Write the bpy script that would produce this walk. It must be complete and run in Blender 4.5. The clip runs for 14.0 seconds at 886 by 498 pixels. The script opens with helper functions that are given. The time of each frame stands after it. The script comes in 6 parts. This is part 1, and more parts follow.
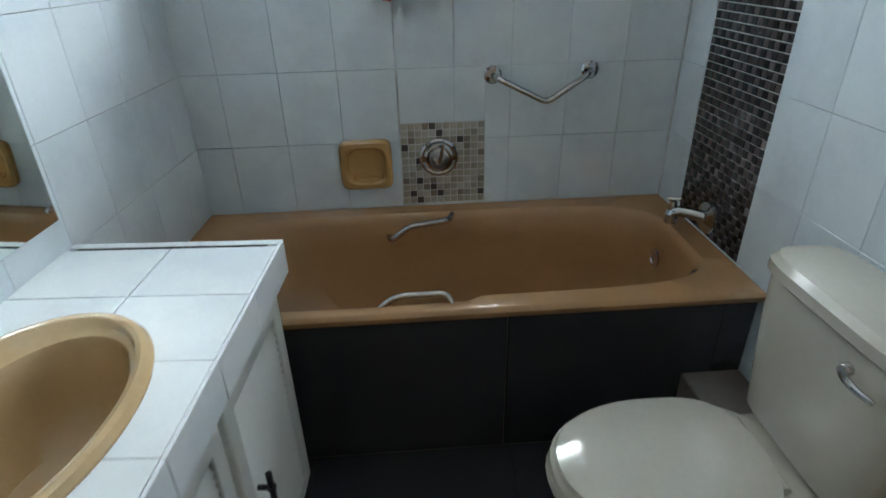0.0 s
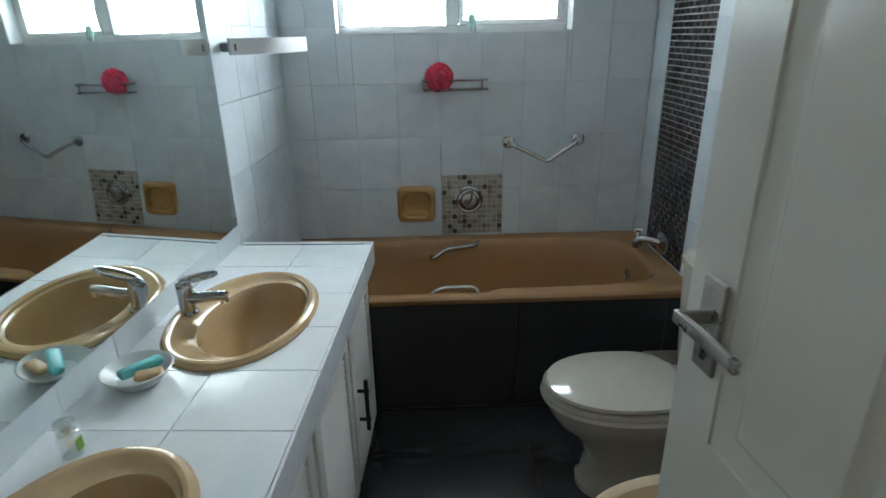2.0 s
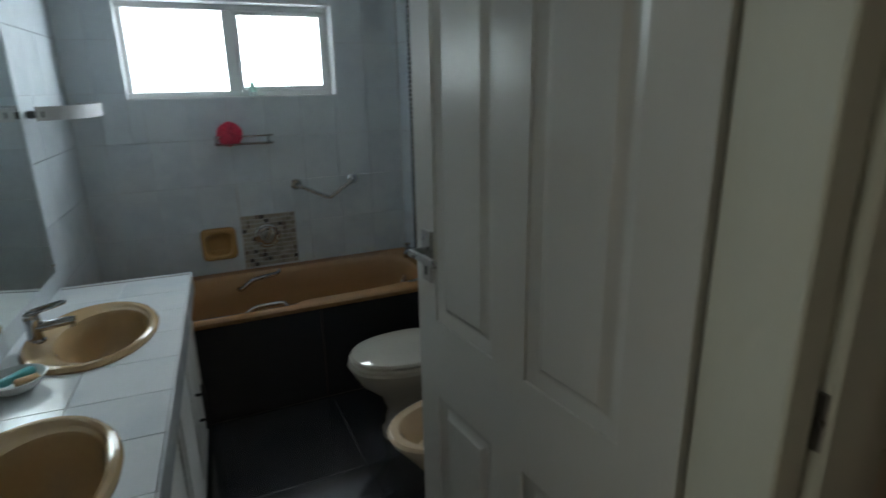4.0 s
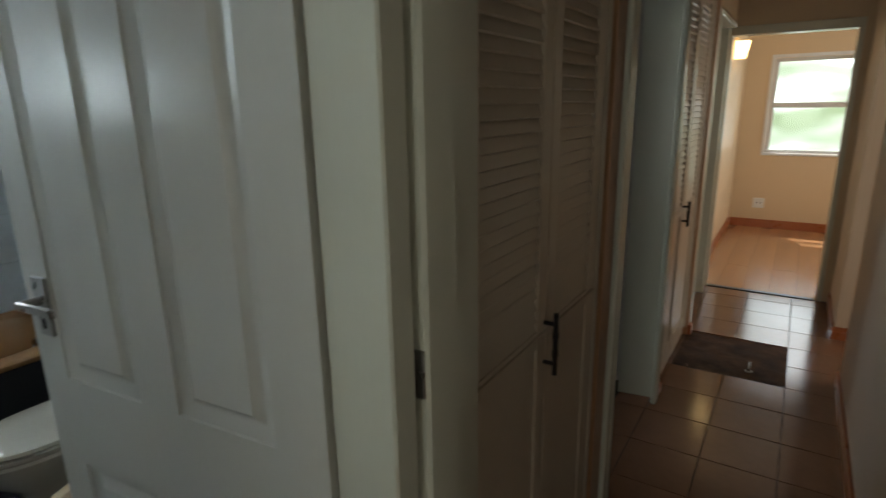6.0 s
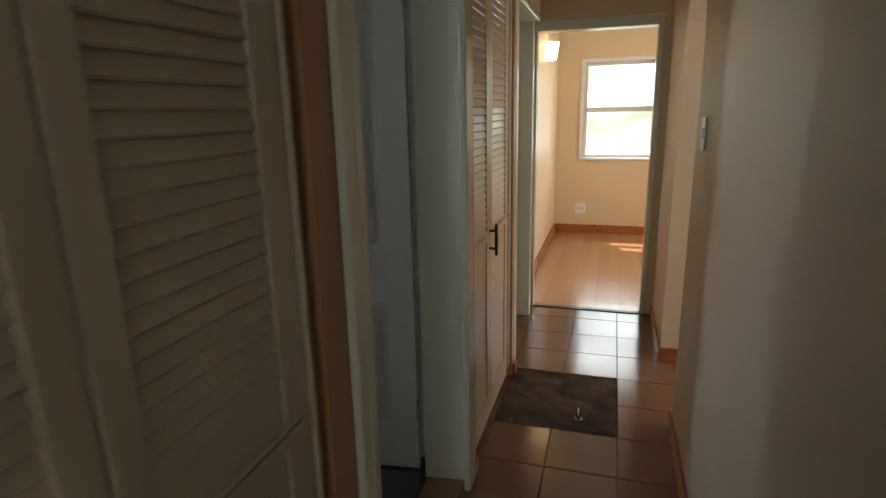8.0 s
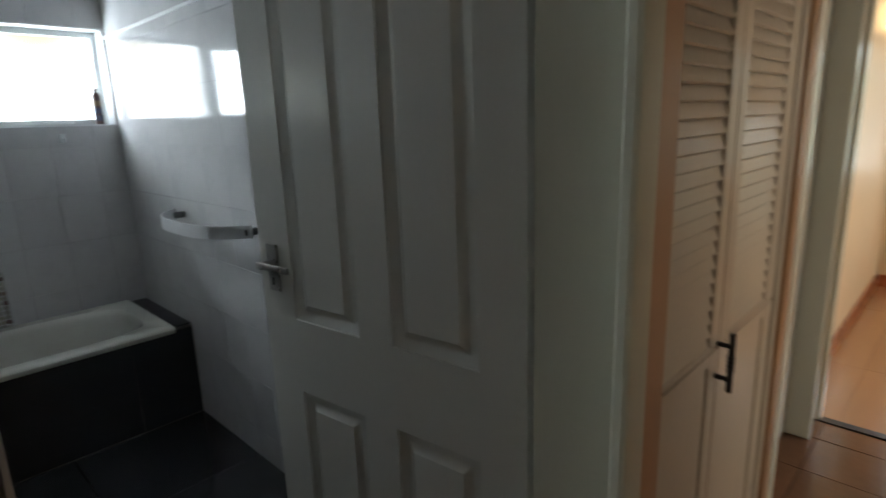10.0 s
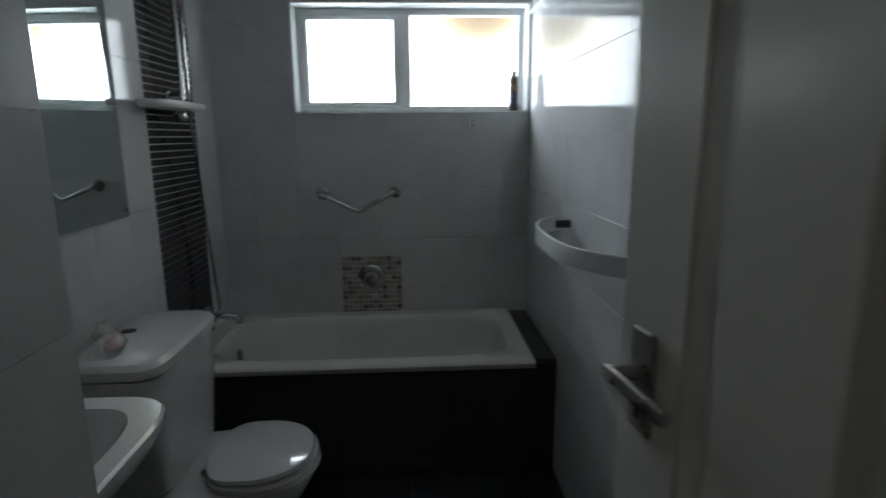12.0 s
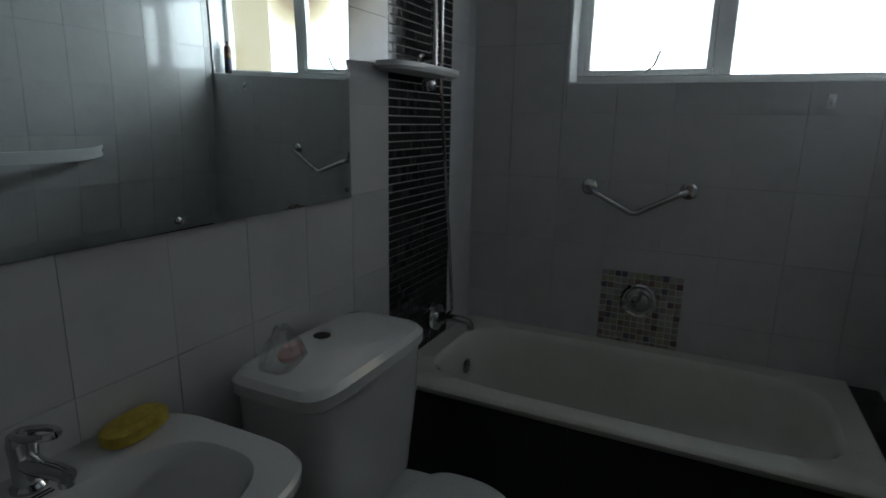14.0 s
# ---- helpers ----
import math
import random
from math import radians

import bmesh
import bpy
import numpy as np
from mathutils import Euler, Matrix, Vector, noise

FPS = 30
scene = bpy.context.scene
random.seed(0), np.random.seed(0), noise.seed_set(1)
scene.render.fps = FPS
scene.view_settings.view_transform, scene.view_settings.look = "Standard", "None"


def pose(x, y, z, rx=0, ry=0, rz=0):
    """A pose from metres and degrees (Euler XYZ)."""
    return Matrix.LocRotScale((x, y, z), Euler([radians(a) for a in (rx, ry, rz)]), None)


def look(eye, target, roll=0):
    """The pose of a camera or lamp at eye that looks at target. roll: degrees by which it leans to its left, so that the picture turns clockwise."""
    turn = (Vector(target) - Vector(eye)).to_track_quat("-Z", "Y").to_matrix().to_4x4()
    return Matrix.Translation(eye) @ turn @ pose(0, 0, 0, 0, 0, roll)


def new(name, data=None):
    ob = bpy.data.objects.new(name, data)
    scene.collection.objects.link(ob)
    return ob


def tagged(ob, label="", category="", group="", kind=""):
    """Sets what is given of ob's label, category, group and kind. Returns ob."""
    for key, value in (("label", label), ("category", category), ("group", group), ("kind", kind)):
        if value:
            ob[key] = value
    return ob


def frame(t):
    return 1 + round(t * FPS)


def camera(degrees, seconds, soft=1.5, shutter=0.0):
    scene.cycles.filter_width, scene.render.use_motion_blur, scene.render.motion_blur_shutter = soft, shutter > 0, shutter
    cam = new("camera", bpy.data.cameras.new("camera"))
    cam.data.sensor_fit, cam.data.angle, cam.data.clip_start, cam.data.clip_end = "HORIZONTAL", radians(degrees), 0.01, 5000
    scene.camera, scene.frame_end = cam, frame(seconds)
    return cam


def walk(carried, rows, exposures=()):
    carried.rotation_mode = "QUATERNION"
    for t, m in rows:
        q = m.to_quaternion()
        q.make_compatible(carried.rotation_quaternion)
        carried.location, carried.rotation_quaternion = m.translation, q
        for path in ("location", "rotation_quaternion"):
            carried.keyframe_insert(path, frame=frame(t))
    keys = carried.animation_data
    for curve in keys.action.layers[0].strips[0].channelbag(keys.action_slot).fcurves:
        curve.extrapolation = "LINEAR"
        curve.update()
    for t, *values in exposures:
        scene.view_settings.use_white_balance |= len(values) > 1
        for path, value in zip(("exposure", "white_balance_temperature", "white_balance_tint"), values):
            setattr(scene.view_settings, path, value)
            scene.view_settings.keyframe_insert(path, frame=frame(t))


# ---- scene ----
cam = camera(77.3, 14.0, shutter=0.5)
PATH = [
    (0, (0.079, 0.043, 1.34), (0.182, 1.808, 0.404), -1.4),
    (0.5, (0.041, -0.118, 1.332), (0.153, 1.652, 0.406), -1.0),
    (1, (0.02, -0.293, 1.353), (0.123, 1.484, 0.442), -0.9),
    (1.5, (-0.007, -0.49, 1.397), (0.082, 1.329, 0.571), -0.8),
    (2, (-0.021, -0.674, 1.464), (0.031, 1.19, 0.741), -1.0),
    (2.2, (-0.029, -0.747, 1.479), (0.014, 1.127, 0.782), -1.1),
    (4.3, (-0.169, -1.291, 1.511), (0.8, 0.373, 0.97), -1.1),
    (4.5, (-0.16, -1.298, 1.505), (0.921, 0.298, 0.972), -1.0),
    (5, (-0.139, -1.316, 1.499), (1.159, 0.112, 0.975), -1.2),
    (5.5, (-0.138, -1.347, 1.5), (1.344, -0.105, 0.985), -1.2),
    (6, (-0.135, -1.362, 1.506), (1.494, -0.319, 1.001), -1.0),
    (6.5, (-0.064, -1.369, 1.501), (1.693, -0.548, 1.011), -1.3),
    (7, (0.173, -1.365, 1.477), (2.014, -0.757, 0.987), -1.2),
    (7.2, (0.28, -1.37, 1.476), (2.14, -0.821, 0.986), -1.2),
    (9.3, (1.522, -1.345, 1.442), (3.234, -0.412, 0.996), -2.0),
    (9.5, (1.624, -1.316, 1.45), (3.251, -0.241, 1.007), -1.8),
    (10, (1.837, -1.242, 1.457), (3.226, 0.123, 1.003), -2.0),
    (10.5, (2.035, -1.139, 1.473), (3.075, 0.509, 1.024), -1.7),
    (11, (2.151, -0.969, 1.448), (2.851, 0.853, 1.012), -1.3),
    (11.5, (2.254, -0.734, 1.431), (2.625, 1.186, 1.012), -1.0),
    (12, (2.279, -0.512, 1.379), (2.377, 1.445, 0.98), -0.5),
    (12.5, (2.294, -0.313, 1.337), (2.003, 1.626, 0.943), -0.2),
    (13, (2.274, -0.147, 1.343), (1.73, 1.732, 0.924), 0.4),
    (13.5, (2.245, -0.027, 1.345), (1.546, 1.797, 0.914), 0.8),
    (14, (2.249, 0.042, 1.348), (1.409, 1.8, 0.895), 1.1),
]
walk(cam, [(t, look(eye, target, roll)) for t, eye, target, roll in PATH],
     exposures=[(0, 0.62), (2.2, 0.42), (4.3, -0.55), (5, -0.45), (6, 0.12), (6.6, 0.45), (7.2, 0.75), (9.5, 0.75), (10, 0.5), (10.5, 0.4), (11.5, 0.25), (12.5, -0.34), (14, -0.66)])

# ---- world, sun, windows' daylight ----
SUN_WAY = Vector((-0.45, -0.22, -0.865)).normalized()
world = bpy.data.worlds.new("sky")
world.use_nodes = True
scene.world = world
wn = world.node_tree.nodes
sky = wn.new("ShaderNodeTexSky")
sky.sky_type, sky.sun_disc = "NISHITA", False
sky.sun_elevation, sky.sun_rotation = math.asin(-SUN_WAY.z), math.atan2(-SUN_WAY.x, -SUN_WAY.y)
world.node_tree.links.new(sky.outputs[0], wn["Background"].inputs[0])
wn["Background"].inputs[1].default_value = 0.12
sun = new("sun", bpy.data.lights.new("sun", "SUN"))
sun.data.energy, sun.data.angle, sun.data.color = 5.0, radians(0.5), (1, 0.94, 0.84)
sun.rotation_euler = SUN_WAY.to_track_quat("-Z", "Y").to_euler()
GLOW_A, GLOW_B, GLOW_E, GLOW_S = 35.0, 6.5, 6.5, 2.7
GLOW_W, GLOW_E2 = 2.0, 4.6
LAMP = 5.0


# ---- materials ----
class Mat:
    """A node material built step by step."""

    def __init__(self, name, colour, rough=0.5, metal=0.0, spec=0.5, coat=0.0):
        self.m = bpy.data.materials.new(name)
        self.m.use_nodes = True
        self.n, self.l = self.m.node_tree.nodes, self.m.node_tree.links
        self.b = self.n["Principled BSDF"]
        self.b.inputs["Base Color"].default_value = (*colour, 1)
        self.b.inputs["Roughness"].default_value = rough
        self.b.inputs["Metallic"].default_value = metal
        self.b.inputs["Specular IOR Level"].default_value = spec
        self.b.inputs["Coat Weight"].default_value = coat
        self.b.inputs["Coat Roughness"].default_value = 0.06
        self.colour = colour
        self.height = None
        self.co = self.n.new("ShaderNodeTexCoord").outputs["Object"]

    def noise(self, scale, detail=3, stretch=(1, 1, 1), rough=0.55):
        mp = self.n.new("ShaderNodeMapping")
        mp.inputs["Scale"].default_value = stretch
        self.l.new(self.co, mp.inputs["Vector"])
        t = self.n.new("ShaderNodeTexNoise")
        t.inputs["Scale"].default_value, t.inputs["Detail"].default_value = scale, detail
        t.inputs["Roughness"].default_value = rough
        self.l.new(mp.outputs[0], t.inputs["Vector"])
        return t.outputs["Fac"]

    def ramp(self, fac, stops):
        r = self.n.new("ShaderNodeValToRGB")
        while len(r.color_ramp.elements) < len(stops):
            r.color_ramp.elements.new(0.5)
        for e, (p, c) in zip(r.color_ramp.elements, stops):
            e.position, e.color = p, (*c, 1)
        self.l.new(fac, r.inputs[0])
        return r.outputs[0]

    def mix(self, fac, a, b, how="MIX"):
        x = self.n.new("ShaderNodeMix")
        x.data_type, x.blend_type = "RGBA", how
        for sock, v in ((x.inputs[0], fac), (x.inputs[6], a), (x.inputs[7], b)):
            if isinstance(v, bpy.types.NodeSocket):
                self.l.new(v, sock)
            elif isinstance(v, (int, float)):
                sock.default_value = v
            else:
                sock.default_value = (*v, 1)
        return x.outputs[2]

    def paint(self, col):
        self.l.new(col, self.b.inputs["Base Color"])
        return self

    def rough(self, fac, lo, hi):
        r = self.n.new("ShaderNodeMapRange")
        r.inputs[3].default_value, r.inputs[4].default_value = lo, hi
        self.l.new(fac, r.inputs[0])
        self.l.new(r.outputs[0], self.b.inputs["Roughness"])
        return self

    def bump(self, fac, strength, dist=0.002):
        b = self.n.new("ShaderNodeBump")
        b.inputs["Strength"].default_value, b.inputs["Distance"].default_value = strength, dist
        self.l.new(fac, b.inputs["Height"])
        if self.height:
            self.l.new(self.height, b.inputs["Normal"])
        self.height = b.outputs[0]
        self.l.new(self.height, self.b.inputs["Normal"])
        return self

    def rnd(self):
        return self.n.new("ShaderNodeObjectInfo").outputs["Random"]

    def island(self):
        return self.n.new("ShaderNodeNewGeometry").outputs["Random Per Island"]


def scaled(c, k):
    return tuple(min(1.0, v * k) for v in c)


def varied(name, colour, rough, big=3.0, fine=60.0, amount=0.12, bump=0.15, metal=0.0, spec=0.5, per=False, stretch=(1, 1, 1), coat=0.0, rv=(0.8, 1.25)):
    """Colour with stains at one scale and grain at another, and a fine relief."""
    m = Mat(name, colour, rough, metal, spec, coat)
    a = m.ramp(m.noise(big, 4, stretch), [(0.3, scaled(colour, 1 - amount)), (0.7, scaled(colour, 1 + amount * 0.6))])
    g = m.ramp(m.noise(fine, 3, stretch), [(0.3, (1 - amount * 0.5,) * 3), (0.7, (1, 1, 1))])
    c = m.mix(1.0, a, g, "MULTIPLY")
    if per:
        k = m.ramp(m.rnd(), [(0, (1 - amount,) * 3), (1, (1, 1, 1))])
        c = m.mix(1.0, c, k, "MULTIPLY")
    m.paint(c)
    m.rough(m.noise(big * 2.3, 4), rough * rv[0], min(1, rough * rv[1]))
    m.bump(m.noise(fine, 3, stretch), bump, 0.001)
    return m


def chips(name, colours, rough, island=False):
    """Mosaic chips: each takes one of several colours."""
    m = Mat(name, colours[0], rough)
    n = len(colours)
    r = m.n.new("ShaderNodeValToRGB")
    r.color_ramp.interpolation = "CONSTANT"
    while len(r.color_ramp.elements) < n:
        r.color_ramp.elements.new(0.5)
    for i, (e, c) in enumerate(zip(r.color_ramp.elements, colours)):
        e.position, e.color = i / n, (*c, 1)
    m.l.new(m.island() if island else m.rnd(), r.inputs[0])
    g = m.ramp(m.noise(90, 3), [(0.3, (0.75, 0.75, 0.75)), (0.7, (1, 1, 1))])
    return m.paint(m.mix(1.0, r.outputs[0], g, "MULTIPLY")).m


def marbled(name, base, vein, rough):
    """Glazed wall tile with faint cloudy veins."""
    m = Mat(name, base, rough, spec=0.55)
    far = m.n.new("ShaderNodeMath")
    far.operation = "MULTIPLY"
    far.inputs[1].default_value = 53.0
    m.l.new(m.rnd(), far.inputs[0])
    add = m.n.new("ShaderNodeVectorMath")
    m.l.new(m.co, add.inputs[0]), m.l.new(far.outputs[0], add.inputs[1])
    m.co = add.outputs[0]
    cloud = m.noise(4.5, 6, (1, 1, 0.6), 0.62)
    c = m.ramp(cloud, [(0.36, vein), (0.52, base), (0.7, scaled(base, 1.03))])
    k = m.ramp(m.rnd(), [(0, (0.965, 0.965, 0.97)), (1, (1, 1, 1))])
    m.paint(m.mix(1.0, c, k, "MULTIPLY"))
    m.rough(m.noise(7, 4), rough * 0.7, rough * 1.5)
    m.bump(m.noise(14, 2), 0.05, 0.002)
    return m.m


TILE_A = marbled("glazed_white_tile", (0.68, 0.75, 0.79), (0.61, 0.68, 0.73), 0.14)
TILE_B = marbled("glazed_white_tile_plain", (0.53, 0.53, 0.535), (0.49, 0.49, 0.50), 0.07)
TOP_TILE = marbled("glazed_worktop_tile", (0.82, 0.86, 0.88), (0.74, 0.80, 0.84), 0.14)
GROUT = varied("pale_grout", (0.66, 0.68, 0.68), 0.85, 6, 90, 0.3, 0.3).m
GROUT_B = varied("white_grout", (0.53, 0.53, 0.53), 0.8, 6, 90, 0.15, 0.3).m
GROUT_BROWN = varied("brown_grout", (0.15, 0.085, 0.058), 0.8, 6, 90, 0.3, 0.3).m
GROUT_DARK = varied("dark_grout", (0.10, 0.09, 0.085), 0.85, 6, 90, 0.3, 0.3).m
BLACK_TILE = varied("black_floor_tile", (0.030, 0.031, 0.037), 0.15, 5, 120, 0.04, 0.015, spec=0.85, per=True, stretch=(1, 4, 4), rv=(0.97, 1.03)).m
DARK_CHIPS = [(0.022, 0.02, 0.022), (0.035, 0.028, 0.027), (0.018, 0.018, 0.02)]
BROWN_CHIPS = [(0.115, 0.098, 0.098), (0.15, 0.13, 0.13), (0.10, 0.084, 0.086), (0.17, 0.15, 0.15)]
STRIP_A, STRIP_A2 = chips("black_mosaic_chips", DARK_CHIPS, 0.14), chips("brown_mosaic_chips", BROWN_CHIPS, 0.16)
STRIP_A_FAR, STRIP_A2_FAR = chips("black_mosaic_field", DARK_CHIPS, 0.14, True), chips("brown_mosaic_field", BROWN_CHIPS, 0.16, True)
STRIP_B = chips("black_mosaic", [(0.015, 0.015, 0.017), (0.03, 0.03, 0.033), (0.022, 0.02, 0.02), (0.045, 0.043, 0.045)], 0.1)
STRIP_B_FAR = chips("black_mosaic_far", [(0.015, 0.015, 0.017), (0.03, 0.03, 0.033), (0.022, 0.02, 0.02), (0.045, 0.043, 0.045)], 0.1, True)
BEIGE = [(0.42, 0.38, 0.31), (0.38, 0.35, 0.29), (0.48, 0.44, 0.38), (0.34, 0.31, 0.26), (0.43, 0.40, 0.35), (0.10, 0.085, 0.08), (0.45, 0.41, 0.33), (0.38, 0.35, 0.31), (0.50, 0.47, 0.42), (0.27, 0.22, 0.18)]
PANEL_A = chips("beige_mosaic", BEIGE, 0.25)
PANEL_B = chips("mixed_mosaic", [(0.38, 0.36, 0.33), (0.30, 0.28, 0.25), (0.42, 0.40, 0.36), (0.17, 0.11, 0.10), (0.34, 0.31, 0.25), (0.15, 0.15, 0.20), (0.40, 0.37, 0.26), (0.27, 0.20, 0.17), (0.45, 0.43, 0.40)], 0.25)
BATH_BROWN = varied("brown_bath_enamel", (0.41, 0.225, 0.10), 0.17, 2.5, 60, 0.10, 0.03, coat=0.4).m
BASIN_GOLD = varied("gold_brown_glaze", (0.55, 0.385, 0.205), 0.10, 4, 60, 0.10, 0.02, coat=0.5).m
SOAP_TAN = varied("tan_glaze", (0.50, 0.29, 0.11), 0.18, 5, 60, 0.12, 0.03, coat=0.4).m
IVORY = varied("ivory_ceramic", (0.49, 0.465, 0.40), 0.12, 3, 60, 0.05, 0.015, coat=0.5).m
BIDET_TAN = varied("pale_tan_ceramic", (0.62, 0.48, 0.32), 0.14, 3, 60, 0.06, 0.015, coat=0.5).m
WHITE_CER = varied("white_ceramic", (0.56, 0.56, 0.555), 0.12, 3, 60, 0.05, 0.015, coat=0.5).m
BATH_WHITE = varied("cream_white_enamel", (0.58, 0.58, 0.53), 0.18, 3, 60, 0.06, 0.02, coat=0.4).m
CHROME = varied("chrome", (0.50, 0.50, 0.51), 0.07, 20, 200, 0.03, 0.0, metal=1.0, rv=(0.97, 1.03)).m
STEEL = varied("brushed_steel", (0.36, 0.35, 0.335), 0.28, 20, 300, 0.08, 0.03, metal=1.0).m
BLACK_IRON = varied("black_metal", (0.02, 0.018, 0.018), 0.35, 20, 200, 0.2, 0.1, metal=0.4).m
GREY_IRON = varied("dark_grey_metal", (0.10, 0.10, 0.105), 0.35, 20, 200, 0.1, 0.05, metal=0.5).m
DOOR_PAINT = varied("white_gloss_door_paint", (0.62, 0.62, 0.58), 0.25, 1.6, 120, 0.02, 0.10, stretch=(1, 1, 0.06), rv=(0.9, 1.12)).m
FRAME_PAINT = varied("off_white_gloss_paint", (0.62, 0.63, 0.54), 0.25, 2.2, 120, 0.03, 0.10, stretch=(1, 1, 0.06), rv=(0.88, 1.15)).m
LOUVRE_PAINT = varied("cream_louvre_paint", (0.50, 0.43, 0.34), 0.30, 2.0, 60, 0.07, 0.08).m
VAN_PAINT = varied("white_vanity_paint", (0.68, 0.68, 0.65), 0.32, 3, 60, 0.06, 0.08).m
WALL_CREAM = varied("cream_wall_paint", (0.64, 0.50, 0.33), 0.40, 1.2, 80, 0.05, 0.12).m
WALL_HALL = varied("beige_hall_paint", (0.60, 0.50, 0.40), 0.50, 1.2, 80, 0.05, 0.14).m
WALL_ORANGE = varied("orange_trim_paint", (0.40, 0.22, 0.12), 0.30, 2.0, 60, 0.08, 0.08).m
PLASTER = varied("white_ceiling_paint", (0.72, 0.72, 0.70), 0.7, 1.0, 60, 0.04, 0.1).m
SKIRT = varied("red_brown_skirting_wood", (0.33, 0.10, 0.035), 0.28, 3, 40, 0.2, 0.08, stretch=(0.3, 0.3, 3)).m
HALL_TILE = varied("tan_glazed_floor_tile", (0.215, 0.107, 0.063), 0.145, 2.5, 40, 0.14, 0.05, per=True).m
LAMINATE = varied("orange_brown_laminate", (0.44, 0.23, 0.11), 0.23, 1.5, 30, 0.07, 0.02, per=True, stretch=(0.4, 5, 1), coat=0.5).m
SCREED = varied("bare_brown_screed", (0.085, 0.046, 0.028), 0.7, 7, 40, 0.65, 1.0, spec=0.12).m
ALU_WHITE = varied("white_window_frame", (0.62, 0.63, 0.63), 0.35, 5, 60, 0.06, 0.05).m
SILL = varied("white_sill_paint", (0.70, 0.72, 0.74), 0.3, 4, 60, 0.06, 0.05).m
PINK = varied("pink_netting", (0.75, 0.06, 0.13), 0.6, 30, 200, 0.25, 0.4).m
TEAL_SOAP = varied("turquoise_soap", (0.16, 0.60, 0.62), 0.4, 20, 90, 0.1, 0.1).m
TAN_SOAP = varied("tan_soap", (0.62, 0.42, 0.22), 0.45, 20, 90, 0.12, 0.1).m
WHITE_PLASTIC = varied("white_plastic", (0.70, 0.72, 0.72), 0.3, 10, 90, 0.05, 0.04).m
LIME_INK = varied("lime_print", (0.25, 0.50, 0.06), 0.4, 30, 90, 0.15, 0.04).m
BROWN_PLASTIC = varied("dark_brown_plastic", (0.05, 0.018, 0.014), 0.28, 10, 90, 0.1, 0.04).m
YELLOW_INK = varied("yellow_label", (0.13, 0.08, 0.03), 0.4, 30, 90, 0.15, 0.04).m
NAVY_INK = varied("navy_label", (0.02, 0.025, 0.06), 0.4, 30, 90, 0.15, 0.04).m
SPONGE = varied("yellow_sponge", (0.44, 0.33, 0.05), 0.9, 40, 220, 0.25, 1.0).m
BLACK_HOLE = varied("dark_cavity", (0.012, 0.012, 0.012), 0.6, 20, 90, 0.1, 0.05).m
GREY_PLASTIC = varied("grey_satin_plastic", (0.64, 0.65, 0.66), 0.3, 10, 90, 0.05, 0.04).m


def glass_mat(name, tint, rough, see):
    """Thin pane: clear view with a sheen."""
    m = bpy.data.materials.new(name)
    m.use_nodes = True
    n, l = m.node_tree.nodes, m.node_tree.links
    n.remove(n["Principled BSDF"])
    tr, gl, mx = n.new("ShaderNodeBsdfTransparent"), n.new("ShaderNodeBsdfGlossy"), n.new("ShaderNodeMixShader")
    tr.inputs[0].default_value = (*tint, 1)
    gl.inputs[0].default_value = (0.9, 0.9, 0.9, 1)
    gl.inputs["Roughness"].default_value = rough
    mx.inputs[0].default_value = 1 - see
    l.new(tr.outputs[0], mx.inputs[1]), l.new(gl.outputs[0], mx.inputs[2])
    l.new(mx.outputs[0], n["Material Output"].inputs[0])
    return m


PANE = glass_mat("window_glass", (0.97, 0.98, 0.98), 0.08, 0.93)
CLEAR = glass_mat("clear_plastic", (0.93, 0.95, 0.93), 0.2, 0.66)
PALE_BOTTLE = glass_mat("translucent_green_plastic", (0.62, 0.82, 0.77), 0.35, 0.62)
MIRROR = varied("mirror_silver", (0.80, 0.86, 0.84), 0.012, 2, 60, 0.02, 0.0, metal=1.0).m
MIRROR.node_tree.nodes["Principled BSDF"].inputs["Roughness"].links and MIRROR.node_tree.links.remove(MIRROR.node_tree.nodes["Principled BSDF"].inputs["Roughness"].links[0])
MIRROR.node_tree.nodes["Principled BSDF"].inputs["Roughness"].default_value = 0.008


def glow_mat(name, stops, strength, scale=0.8, stretch=(1, 1, 1)):
    m = Mat(name, (0, 0, 0), 1.0)
    c = m.ramp(m.noise(scale, 2, stretch), stops)
    m.l.new(c, m.b.inputs["Emission Color"])
    m.b.inputs["Emission Strength"].default_value = strength
    return m.m


def haze_mat(name, centre, size, stops, strength):
    """Daylight with a soft patch: a sunlit wall seen out of focus through the pane."""
    m = Mat(name, (0, 0, 0), 1.0)
    mp = m.n.new("ShaderNodeMapping")
    mp.vector_type = "TEXTURE"
    mp.inputs["Location"].default_value, mp.inputs["Scale"].default_value = centre, size
    m.l.new(m.co, mp.inputs["Vector"])
    g = m.n.new("ShaderNodeTexGradient")
    g.gradient_type = "SPHERICAL"
    m.l.new(mp.outputs[0], g.inputs["Vector"])
    m.l.new(m.ramp(g.outputs["Fac"], stops), m.b.inputs["Emission Color"])
    m.b.inputs["Emission Strength"].default_value = strength
    return m.m


# ---- mesh helpers ----
def ring(cx, cy, z, a, b, n=40, p=2.0, dx=0.0):
    """A closed superellipse loop in the plane z."""
    out = []
    for i in range(n):
        t = 2 * math.pi * i / n
        c, s = math.cos(t), math.sin(t)
        x = math.copysign(abs(c) ** (2 / p), c) * a
        y = math.copysign(abs(s) ** (2 / p), s) * b
        out.append(Vector((cx + x, cy + y, z)))
    return out


